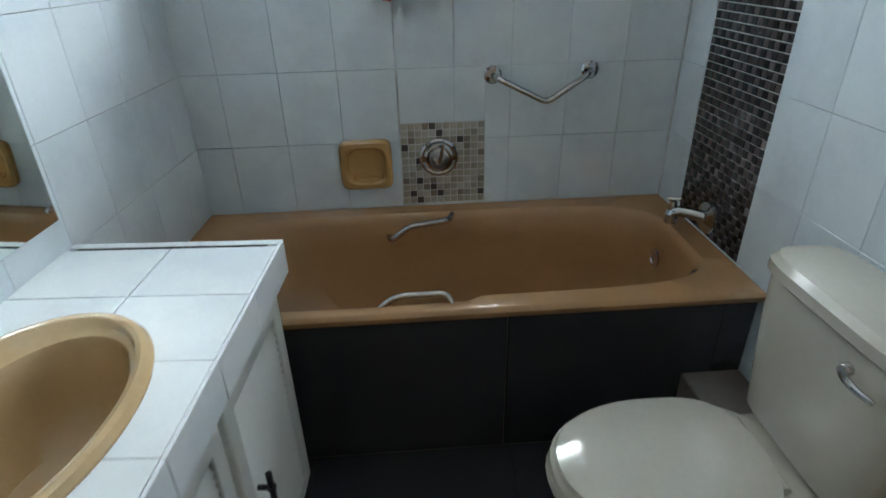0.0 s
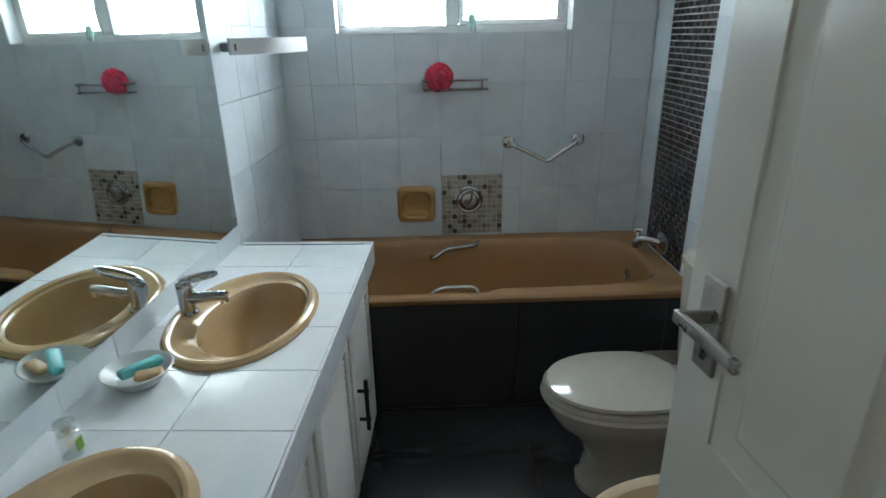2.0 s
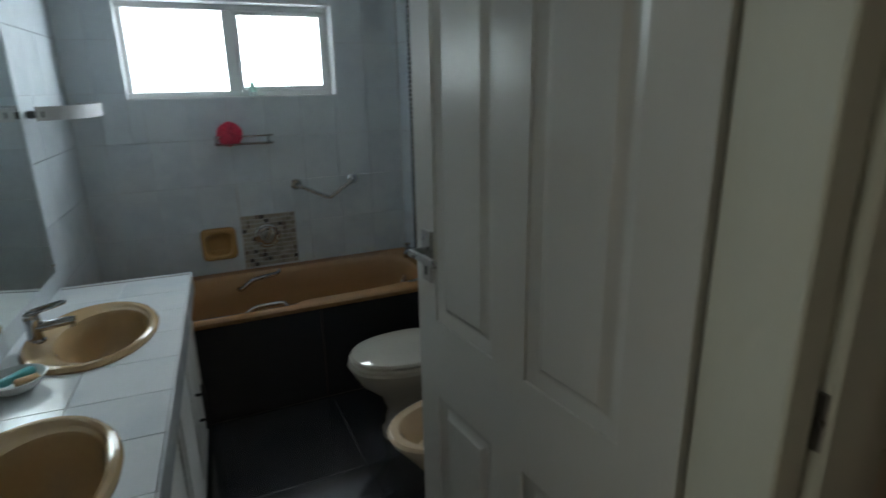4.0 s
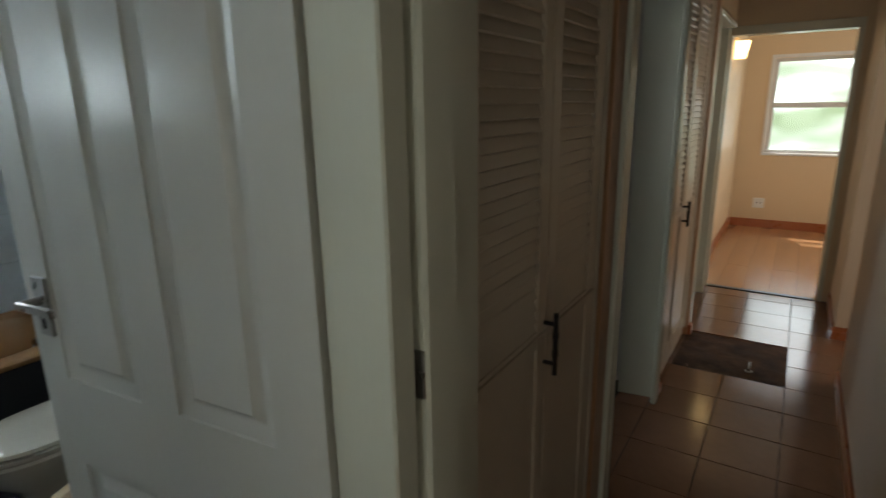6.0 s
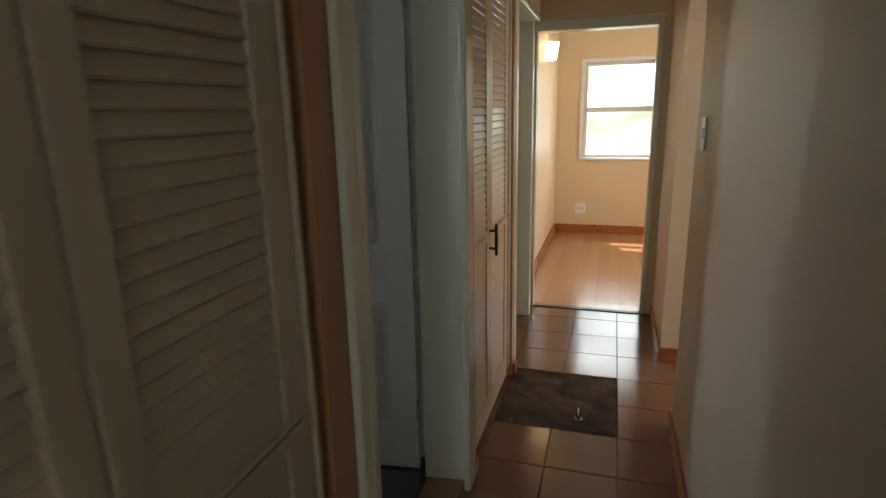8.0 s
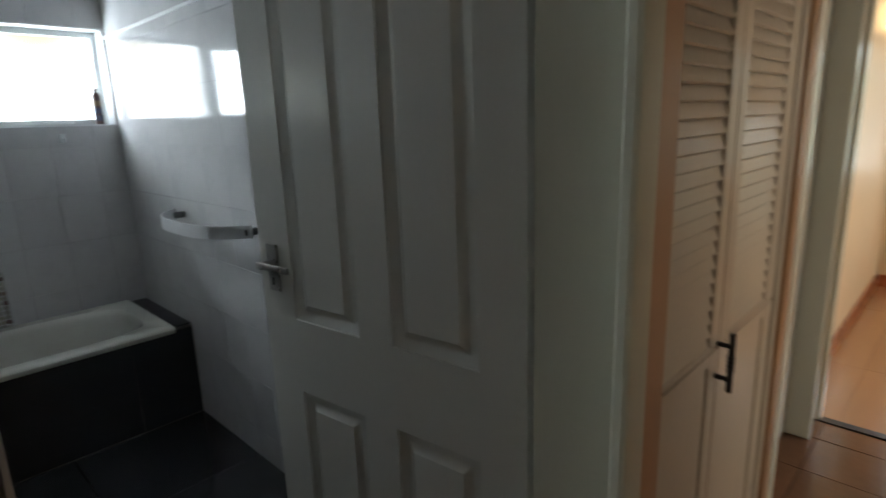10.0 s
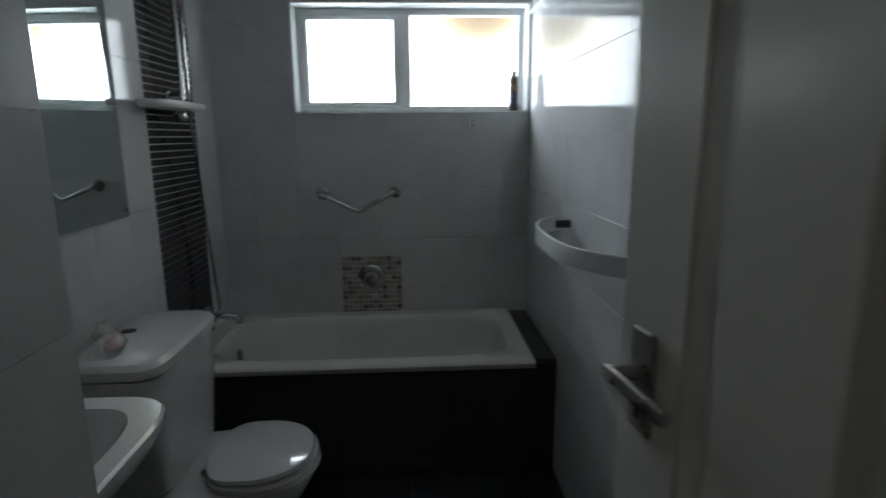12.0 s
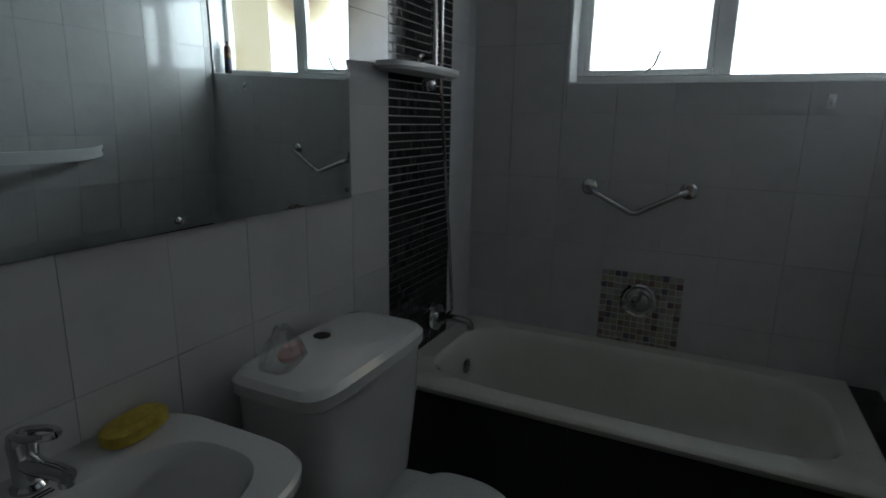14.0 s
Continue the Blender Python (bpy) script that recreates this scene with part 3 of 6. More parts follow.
backdrop("backdrop_b", "blown-out daylight with a hazy yellow patch outside", [(1.95, 2.95, 0.8), (2.98, 2.95, 0.8), (2.98, 2.95, 2.25), (1.95, 2.95, 2.25)],
         haze_mat("daylight_b", (2.68, 2.95, 2.15), (0.60, 1, 0.50), [(0.0, (0.84, 0.93, 1.0)), (0.30, (0.80, 0.80, 0.70)), (0.48, (0.36, 0.33, 0.25)), (0.68, (0.19, 0.155, 0.11)), (1.0, (0.09, 0.065, 0.045))], GLOW_B))
backdrop("backdrop_b_west", "blown-out bluish sky outside the second bathroom", [(1.19, 2.95, 0.8), (1.95, 2.95, 0.8), (1.95, 2.95, 2.25), (1.19, 2.95, 2.25)], glow_mat("daylight_b_west", WHITE_STOPS, GLOW_B * 5.3))
backdrop("backdrop_b_side", "pale cream wall of a neighbouring house in daylight", [(2.98, 2.95, 0.8), (3.9, 2.95, 0.8), (3.9, 2.95, 2.25), (2.98, 2.95, 2.25)], glow_mat("daylight_b_side", [(0.3, (0.20, 0.18, 0.12)), (0.7, (0.26, 0.24, 0.19))], GLOW_B))
backdrop("backdrop_end", "bright garden and pale sky in the distance", [(16, -12, -1), (16, 8, -1), (16, 8, 9), (16, -12, 9)],
         glow_mat("daylight_end", [(0.3, (0.09, 0.12, 0.07)), (0.42, (0.18, 0.21, 0.17)), (0.52, (0.46, 0.52, 0.52)), (0.64, (0.92, 0.97, 1.0))], GLOW_E, 0.35, (1, 1, 3)))
backdrop("backdrop_end_south", "bright daylight outside the end room", [(4.9, -4.1, 0.4), (7.3, -4.1, 0.4), (7.3, -4.1, 2.8), (4.9, -4.1, 2.8)], glow_mat("daylight_end_south", [(0.3, (1.0, 0.93, 0.82)), (0.7, (1.0, 0.97, 0.92))], GLOW_E2))
backdrop("backdrop_arch", "bright daylight outside the room behind the arch", [(0.8, -4.9, 0.4), (4.9, -4.9, 0.4), (4.9, -4.9, 3.0), (0.8, -4.9, 3.0)], glow_mat("daylight_arch", [(0.3, (1.0, 0.86, 0.68)), (0.7, (1.0, 0.93, 0.82))], GLOW_S))


# ---- doors ----
def panel_face(bm, u0, u1, z0, z1, y, out):
    """A fielded panel: ovolo down, flat, rise, field. out is +1 or -1 along y."""
    rows = [(0.0, 0.0), (0.002, -0.004), (0.024, -0.0125), (0.028, -0.0130), (0.031, -0.0125), (0.046, -0.003), (0.048, -0.0015), (0.06, -0.0015)]
    rings = []
    for inset, d in rows:
        yy = y + out * d
        rings.append([Vector(p) for p in ((u0 + inset, yy, z0 + inset), (u1 - inset, yy, z0 + inset), (u1 - inset, yy, z1 - inset), (u0 + inset, yy, z1 - inset))])
    loft(bm, rings, False, True)


def lever(parent, y, out, x, z, toward):
    """A lever handle on a short plate: plate, keyhole, lever."""
    h = part("door_handle", boxes((x - 0.023, x + 0.023, min(y, y + out * 0.007), max(y, y + out * 0.007), z - 0.080, z + 0.052), bevel=0.002), STEEL, parent, "brushed steel lever handle on a plate")
    bm = bmesh.new()
    tube(bm, [(x, y, z), (x, y + out * 0.046, z)], 0.010, 14)
    yl = y + out * 0.046
    box(bm, min(x - 0.012 * toward, x + 0.116 * toward), max(x - 0.012 * toward, x + 0.116 * toward), yl - 0.005, yl + 0.005, z - 0.009, z + 0.009, bevel=0.003, seg=2)
    lv = part("lever", bm, STEEL, h)
    part("keyhole", boxes((x - 0.004, x + 0.004, min(y + out * 0.0075, y + out * 0.0095), max(y + out * 0.0075, y + out * 0.0095), z - 0.062, z - 0.040)), BLACK_HOLE, h)


def door(name, hinge, turn, label, width=0.82, height=2.02, knobs=True, handle=1.085):
    """A white four-panel door; local x runs from the hinge to the free edge, y is across the leaf."""
    d = thing(name, label, "door", (hinge[0], hinge[1], 0.012), turn, kind="structure")
    th = 0.02
    us = [(0.112, 0.352), (0.460, 0.700)]
    zs = [(0.20, 0.722), (0.933, height - 0.125)]
    bm = bmesh.new()
    for a, b in ((0, us[0][0]), (us[0][1], us[1][0]), (us[1][1], width)):
        box(bm, a, b, -th, th, 0, height)
    for a, b in us:
        for c, e in ((0, zs[0][0]), (zs[0][1], zs[1][0]), (zs[1][1], height)):
            box(bm, a, b, -th, th, c, e)
    bmesh.ops.remove_doubles(bm, verts=bm.verts, dist=1e-5)
    part("leaf", bm, DOOR_PAINT, d)
    for a, b in us:
        for c, e in zs:
            bm = bmesh.new()
            panel_face(bm, a, b, c, e, th, 1)
            panel_face(bm, a, b, c, e, -th, -1)
            part("panel", bm, DOOR_PAINT, d)
    if knobs:
        for y, out in ((th, 1), (-th, -1)):
            lever(d, y, out, width - 0.060, handle, -1)
    for z in (0.22, height - 0.25):
        bm = bmesh.new()
        tube(bm, [(-0.003, th + 0.004, z), (-0.003, th + 0.004, z + 0.10)], 0.006, 10)
        part("hinge", bm, STEEL, d)
    return d


HA, HB = Vector((0.436, -0.782, 0)), Vector((2.672, -0.655, 0))
door("door_1", HA, 95.8, "open white four-panel door with a steel lever handle", width=0.792, handle=1.11)
door("door_2", HB, 97.2, "open white four-panel door with a steel lever handle", width=0.83)


def frame_bars(name, label, *bs, material=FRAME_PAINT, bevel=0.004):
    return solid(name, boxes(*bs, bevel=bevel), material, label, "door frame", "structure")


f1 = thing("door_frame_1", "off-white glossy door frame with a worn lock keep", "door frame", kind="structure")
part("jamb", boxes((0.452, 0.490, -0.80, -0.70, 0, 2.05), bevel=0.003), FRAME_PAINT, f1)
part("door_stop", boxes((0.426, 0.482, HN - 0.045, -0.789, 0, 2.05), bevel=0.004), FRAME_PAINT, f1)
part("post", boxes((0.500, 0.590, HN - 0.055, HN + 0.06, 0, 2.08), bevel=0.006), FRAME_PAINT, f1, "rounded post with chipped paint")
part("rebate", boxes((0.482, 0.500, HN - 0.028, HN + 0.06, 0, 2.08)), FRAME_PAINT, f1)
bm = boxes((0.4935, 0.4995, HN - 0.050, HN - 0.0285, 1.065, 1.145), bevel=0.001)
part("lock_keep", bm, STEEL, f1, "worn steel lock keep")
part("latch_slot", boxes((0.4838, 0.4995, HN - 0.0296, HN - 0.0282, 1.075, 1.115)), BLACK_HOLE, f1)
part("chipped_slot", boxes((0.484, 0.494, HN - 0.0296, HN - 0.0282, 1.30, 1.335)), BLACK_HOLE, f1)
part("architrave", boxes((0.590, 0.640, HN - 0.040, HN, 0, 2.10), (0.640, 0.725, HN - 0.020, HN, 0, 2.10), bevel=0.006), FRAME_PAINT, f1)
part("left_jamb", boxes((-0.46, -0.425, HN - 0.02, AS, 0, 2.05), bevel=0.003), FRAME_PAINT, f1)
part("head", boxes((-0.425, 0.452, HN - 0.02, AS, 2.045, 2.07), bevel=0.003), FRAME_PAINT, f1)
f2 = thing("door_frame_2", "off-white glossy door frame of the second bathroom", "door frame", kind="structure")
part("left_jamb", boxes((1.690, 1.735, HN - 0.022, HN - 0.001, 0, 2.10), (1.736, 1.772, HN - 0.022, AS, 0, 2.05), bevel=0.004), FRAME_PAINT, f2)
bm = bmesh.new()
loft(bm, [[Vector((x, y, z)) for x, y in ((2.646, HN + 0.001), (2.715, HN + 0.001), (2.715, AS + 0.005), (2.622, AS + 0.005))] for z in (0, 2.05)], True, True)
part("right_jamb", bm, FRAME_PAINT, f2)
part("architrave", boxes((2.575, 2.652, HN - 0.026, HN - 0.0005, 0, 2.10), bevel=0.006), FRAME_PAINT, f2)
part("head", boxes((1.772, 2.675, HN - 0.022, AS, 2.045, 2.07), bevel=0.003), FRAME_PAINT, f2)
f3 = thing("door_frame_3", "white glossy frame of the end doorway", "door frame", kind="structure")
part("left_jamb", boxes((END_X - 0.015, END_X + 0.04, -0.838, -0.816, 0, 2.0), bevel=0.004), FRAME_PAINT, f3)
part("right_jamb", boxes((END_X - 0.015, END_X + 0.115, -1.64, -1.605, 0, 2.0), bevel=0.004), FRAME_PAINT, f3)
part("head", boxes((END_X - 0.02, END_X + 0.12, -1.64, -0.80, 1.965, 2.03), bevel=0.004), FRAME_PAINT, f3)
part("threshold", boxes((END_X - 0.02, END_X + 0.03, -1.60, -0.84, -0.004, 0.006), bevel=0.002), BLACK_IRON, f3, "dark metal threshold strip")
f4 = thing("door_frame_4", "white glossy frame of the hall's side door", "door frame", kind="structure")
part("far_jamb", boxes((4.545, 4.60, -0.840, -0.70, 0, 2.03), bevel=0.006), FRAME_PAINT, f4)
part("near_jamb", boxes((3.66, 3.705, HN - 0.015, -0.70, 0, 2.03), bevel=0.006), FRAME_PAINT, f4)
part("head", boxes((3.705, 4.545, HN - 0.01, -0.70, 2.0, 2.03), bevel=0.004), FRAME_PAINT, f4)
door("door_3", (3.71, -0.72, 0), 0, "closed white panelled side door", width=0.83, height=1.985, knobs=False)
solid("door_lining", boxes((3.66, 4.60, -0.69, -0.65, 0, CEIL)), WALL_HALL, "dark lining behind the side door", "wall", "structure")


# ---- louvred closets ----
def louvre_panel(bm, x0, x1, z0, z1, y, pitch=0.0315, depth=0.014):
    """Overlapping slats that slope down and outwards; outside is -y."""
    k = int((z1 - z0) / pitch)
    p = (z1 - z0) / k
    for i in range(k):
        a = z0 + i * p
        vs = [bm.verts.new(v) for v in ((x0, y, a - 0.006), (x1, y, a - 0.006), (x1, y + depth, a + p + 0.006), (x0, y + depth, a + p + 0.006),
                                        (x0, y + 0.004, a - 0.010), (x1, y + 0.004, a - 0.010), (x1, y + depth + 0.007, a + p), (x0, y + depth + 0.007, a + p))]
        for f in ((0, 1, 2, 3), (7, 6, 5, 4), (0, 4, 5, 1), (3, 2, 6, 7), (0, 3, 7, 4), (1, 5, 6, 2)):
            bm.faces.new([vs[j] for j in f])


def pull(parent, x, y, z0, z1, out=-1):
    """A black bar handle on two posts, upright, on a face at y."""
    bm = bmesh.new()
    yb = y + out * 0.032
    tube(bm, [(x, yb, z0), (x, yb, z1)], 0.007, 10)
    for z in (z0 + 0.03, z1 - 0.03):
        tube(bm, [(x, y, z), (x, yb, z)], 0.006, 8)
    for z in (z0 + 0.055, z0 + 0.065, z1 - 0.055, z1 - 0.065):
        tube(bm, [(x, yb, z - 0.003), (x, yb, z + 0.003)], 0.009, 10)
    return part("handle", bm, BLACK_IRON, parent, "black metal bar handle")


def closet(name, x0, x1, xm, left, right, label, hz, wall_bits=()):
    c = thing(name, label, "closet", group="hall closets")
    y = HN + 0.012
    for a, b in ((x0, x0 + 0.02), (x1 - 0.02, x1)):
        part("side_panel", boxes((a, b, y + 0.03, -0.34, 0.0, CEIL)), VAN_PAINT, c)
    part("back_panel", boxes((x0, x1, -0.34, -0.32, 0, CEIL)), VAN_PAINT, c)
    part("face_frame", boxes((x0, left, y - 0.008, y + 0.03, 0.06, 2.36), (right, x1, y - 0.008, y + 0.03, 0.06, 2.36), (x0, x1, y - 0.008, y + 0.03, 2.36, CEIL), bevel=0.003), LOUVRE_PAINT, c)
    part("plinth", boxes((x0, x1, y + 0.01, y + 0.03, 0, 0.06)), LOUVRE_PAINT, c)
    for k, (a, b) in enumerate(((left, xm - 0.002), (xm + 0.002, right))):
        s0, s1 = (0.03, 0.055) if k == 0 else (0.055, 0.075)
        for z0, z1, upper in ((0.065, 0.926, False), (0.932, 2.05, True), (2.06, 2.35, True)):
            bm = boxes((a, a + s0, y, y + 0.028, z0, z1), (b - s1, b, y, y + 0.028, z0, z1), bevel=0.003)
            r0 = 0.09 if z0 < 0.9 else 0.012
            r1 = 0.03
            for c0, c1 in ((z0, z0 + r0), (z1 - r1, z1)):
                box(bm, a + s0, b - s1, y, y + 0.028, c0, c1)
            d = part("closet_door", bm, LOUVRE_PAINT, c)
            bm = bmesh.new()
            if upper:
                louvre_panel(bm, a + s0, b - s1, z0 + r0, z1 - r1, y + 0.002)
                part("louvres", bm, LOUVRE_PAINT, d)
            else:
                box(bm, a + s0, b - s1, y + 0.006, y + 0.02, z0 + r0, z1 - r1)
                part("panel", bm, LOUVRE_PAINT, d)
            if k == 0 and z0 < 0.9:
                pull(d, xm - 0.012, y, *hz)
    return c


closet("hall_closet", 0.725, 1.565, 1.145, 0.755, 1.552, "cream louvred closet doors with a black bar handle", (0.815, 0.985))
closet("hall_closet", 2.745, 3.60, 3.12, 2.752, 3.56, "cream louvred closet doors lit from the end room", (0.83, 0.97))
wall("wall_strip_closet", "orange painted strip beside the closet", (2.655, 2.745, HN - 0.008, HN + 0.0, 0, CEIL), (3.60, 3.66, HN - 0.008, HN + 0.05, 0, CEIL), material=WALL_ORANGE)

# skirtings
sk = 0.085
solid("baseboard_hall_south", boxes((-1.6, ARCH0, HS, HS + 0.014, 0, sk), bevel=0.003), SKIRT, "glossy red-brown wooden skirting", "skirting", "structure")
solid("baseboard_arch_near", boxes((ARCH0, ARCH0 + 0.014, HS - HST, HS + 0.014, 0, sk), bevel=0.003), SKIRT, "glossy red-brown wooden skirting", "skirting", "structure")
solid("baseboard_arch_far", boxes((ARCH1 - 0.014, ARCH1, HS - HST, HS + 0.014, 0, sk), (ARCH1 - 0.017, ARCH1 - 0.014, HS - HST, HS + 0.014, 0.05, 0.055), bevel=0.001), SKIRT, "glossy red-brown wooden skirting", "skirting", "structure")
solid("baseboard_hall_far", boxes((ARCH1, END_X - 0.02, HS, HS + 0.014, 0, sk), bevel=0.003), SKIRT, "glossy red-brown wooden skirting", "skirting", "structure")
solid("baseboard_end_east", boxes((EAST_X - 0.014, EAST_X, -3.3, -0.735, 0, 0.10), bevel=0.003), SKIRT, "glossy red-brown wooden skirting", "skirting", "structure")
solid("baseboard_end_north", boxes((END_X + 0.12, EAST_X, -0.734, -0.72, 0, 0.10), bevel=0.003), SKIRT, "glossy red-brown wooden skirting", "skirting", "structure")
solid("baseboard_closet", boxes((2.66, 2.745, HN - 0.022, HN - 0.009, 0, 0.05), (3.60, 3.66, HN - 0.03, HN - 0.009, 0, 0.07), bevel=0.002), SKIRT, "red-brown skirting beside the closet", "skirting", "structure")


# ---- baths ----
def bath(name, x0, x1, y0, y1, rim, material, label, tap_end, foot, floor_z, notch=None, lip=0.026):
    """A built-in bath: lip, rim and bowl in one shell. tap_end is +1 for the side of x1."""
    b = thing(name, label, "bathtub")
    n = 288
    cx, cy = (x0 + x1) / 2, (y0 + y1) / 2
    a, w = (x1 - x0) / 2, (y1 - y0) / 2

    def bowl(z, ia, ib, shift, p):
        out = []
        for i in range(n):
            t = 2 * math.pi * i / n
            c, s = math.cos(t), math.sin(t)
            k = (abs(c) ** p + abs(s) ** p) ** (-1 / p)
            out.append(Vector((cx + shift + (a - ia) * c * k, cy + (w - ib) * s * k, z)))
        return out

    def front(r):
        if notch is None:
            return r
        for v in r:
            if v.y < cy:
                k = 1 / (1 + math.exp((v.x - notch) / 0.012))
                v.y -= 0.046 * k * ((cy - v.y) / w) ** 2
        return r

    rings = [rect_ring(x0, x1, y0 + 0.012, y1, rim - lip - 0.012, n), rect_ring(x0, x1, y0, y1, rim - lip, n), rect_ring(x0, x1, y0 - 0.003, y1, rim - lip * 0.5, n), rect_ring(x0, x1, y0 + 0.004, y1, rim - 0.003, n), rect_ring(x0 + 0.004, x1 - 0.004, y0 + 0.012, y1 - 0.003, rim, n)]
    rings += [front(bowl(rim, 0.075, 0.066, 0, 5.0)), front(bowl(rim - 0.006, 0.083, 0.074, 0, 5.0)), front(bowl(rim - 0.03, 0.092, 0.084, 0, 4.6))]
    rings += [bowl(rim - 0.12, 0.115, 0.10, 0.012 * tap_end, 4.2), bowl(rim - 0.24, 0.16, 0.125, 0.05 * tap_end, 3.8), bowl(rim - 0.33, 0.22, 0.16, 0.08 * tap_end, 3.2), bowl(rim - 0.365, 0.34, 0.22, 0.10 * tap_end, 2.8), bowl(rim - 0.37, 0.60, 0.30, 0.10 * tap_end, 2.4)]
    bm = bmesh.new()
    loft(bm, rings, False, True)
    part("shell", bm, material, b)
    bm = bmesh.new()
    xe = (x1 - 0.122) if tap_end > 0 else (x0 + 0.122)
    m = Matrix.Translation((xe, cy + 0.05, rim - 0.105)) @ Matrix.Rotation(radians(-90 * tap_end), 4, "Y")
    lathe(bm, [(0.0, 0.0), (0.030, 0.0), (0.030, 0.006), (0.022, 0.010), (0.018, 0.005), (0.0, 0.005)], (0, 0, 0), 20, m)
    part("overflow", bm, CHROME, b, "round chrome overflow")
    return b


def grip(parent, p, q, off, r=0.008):
    """A bath grip: a bar bent up between two flanges."""
    p, q, off = Vector(p), Vector(q), Vector(off)
    d = (q - p) * 0.16
    bm = bmesh.new()
    tube(bm, rounded([p, p + off + d, q + off - d, q], 0.03, 6), r, 12)
    for c in (p, q):
        tube(bm, [c - off * 0.02, c + off * 0.2], 0.018, 16)
    return part("grip", bm, CHROME, parent, "chrome bath grip")


bath_a = bath("bathtub", AL + 0.001, AR - 0.001, 1.235, AB - 0.001, RIM_A, BATH_BROWN, "glossy brown built-in bath with chrome grips", 1, 0, 0, notch=0.23)
bm = bmesh.new()
tube(bm, rounded([(-0.012, 1.86, 0.447), (-0.002, 1.81, 0.447), (0.065, 1.81, 0.498), (0.205, 1.815, 0.514), (0.22, 1.865, 0.514)], 0.025, 6), 0.0115, 12)
part("grip", bm, CHROME, bath_a, "bent chrome bath grip")
bm = bmesh.new()
tube(bm, rounded([(-0.05, 1.29, 0.47), (-0.01, 1.318, 0.505), (0.03, 1.322, 0.524), (0.165, 1.322, 0.524), (0.182, 1.29, 0.475)], 0.025, 6), 0.009, 12)
part("grip", bm, CHROME, bath_a, "bent chrome bath grip")
bath_b = bath("bathtub", BL + 0.001, 2.744, 1.520, BB - 0.001, RIM_B, BATH_WHITE, "cream white built-in bath", -1, 0, 0)

# tiled bath panels
pa = solid("tiled_panel", boxes((AL, AR, 1.262, 1.30, 0, RIM_A - 0.03)), GROUT_DARK, "black tiled panel in front of the brown bath", "tiled panel", "structure")
pb = solid("tiled_panel", boxes((BL, BR, 1.562, 1.60, 0, RIM_B - 0.03), (2.746, BR, 1.60, BB, 0, RIM_B - 0.02)), GROUT_DARK, "black tiled panel and ledge of the white bath", "tiled panel", "structure")
step = solid("tiled_step", boxes((0.84, AR, 1.05, 1.262, 0, 0.245), bevel=0.004), varied("grey_brown_plaster", (0.22, 0.19, 0.17), 0.6, 6, 60, 0.2, 0.4).m, "low grey boxed-in step in the corner by the bath", "pipe box")


# ---- wall fittings over the baths ----
def grab_bar(x0, x1, z, y, sag, label, shift=0.0):
    """A bar bent in a shallow V between two flanges on a wall facing -y."""
    g = thing("grab_bar", label, "grab bar", (0, 0, 0))
    bm = bmesh.new()
    mid = (x0 + x1) / 2 + shift
    tube(bm, rounded([(x0, y, z), (x0 + 0.012, y - 0.055, z - 0.004), (mid, y - 0.06, z - sag), (x1 - 0.012, y - 0.055, z + 0.006), (x1, y, z + 0.006)], 0.022, 6), 0.0105, 14)
    part("bar", bm, CHROME, g)
    for x, zz in ((x0, z), (x1, z + 0.006)):
        bm = bmesh.new()
        lathe(bm, [(0.030, 0.0), (0.030, 0.006), (0.024, 0.012), (0.012, 0.014)], (0, 0, 0), 24, Matrix.Translation((x, y, zz)) @ Matrix.Rotation(radians(90), 4, "X"))
        part("flange", bm, CHROME, g)
    return g


grab_bar(0.37, 0.70, 0.985, AB, 0.085, "chrome V-shaped grab bar on white tiles", 0.01)
grab_bar(1.835, 2.185, 1.11, BB, 0.085, "chrome V-shaped grab bar on white tiles", 0.0)


def mixer(x, y, z, label):
    """A round wall mixer on a wall facing -y."""
    t = thing("wall_mixer", label, "mixer tap", (x, y, z))
    m = Matrix.Rotation(radians(90), 4, "X")
    bm = bmesh.new()
    lathe(bm, [(0.068, 0.0), (0.068, 0.005), (0.060, 0.010), (0.052, 0.008), (0.046, 0.012), (0.040, 0.012)], (0, 0, 0), 36, m)
    part("plate", bm, CHROME, t)
    bm = bmesh.new()
    lathe(bm, [(0.034, 0.010), (0.032, 0.040), (0.022, 0.050), (0.012, 0.052)], (0, 0, 0), 24, m)
    part("knob", bm, STEEL, t)
    bm = bmesh.new()
    tube(bm, [(0, -0.045, 0.0), (0.006, -0.055, 0.02), (0.014, -0.062, 0.062)], [0.009, 0.008, 0.006], 10)
    part("lever", bm, CHROME, t)
    return t


mixer(0.182, AB - 0.004, 0.708, "round chrome bath mixer on beige mosaic")
mixer(2.055, BB - 0.004, 0.685, "round chrome bath mixer on mixed mosaic")

# soap dish let into the tiles
sd = thing("soap_dish", "tan glazed recessed soap dish on the wall", "soap dish", (-0.074, AB, 0.694))
n = 40
rot = Matrix.Rotation(radians(90), 4, "X")
rs = [[rot @ v for v in r] for r in (ring(0, 0, 0.0, 0.091, 0.088, n, 7), ring(0, 0, 0.022, 0.091, 0.088, n, 7), ring(0, 0, 0.032, 0.084, 0.081, n, 6), ring(0, 0, 0.034, 0.074, 0.068, n, 3.6), ring(0, 0, 0.028, 0.068, 0.061, n, 3.2), ring(0, 0, 0.006, 0.062, 0.054, n, 3), ring(0, 0, 0.002, 0.05, 0.044, n, 2.6), ring(0, 0, 0.002, 0.02, 0.02, n, 2.4))]
bm = bmesh.new()
loft(bm, rs, False, True)
part("dish", bm, SOAP_TAN, sd)
bm = bmesh.new()
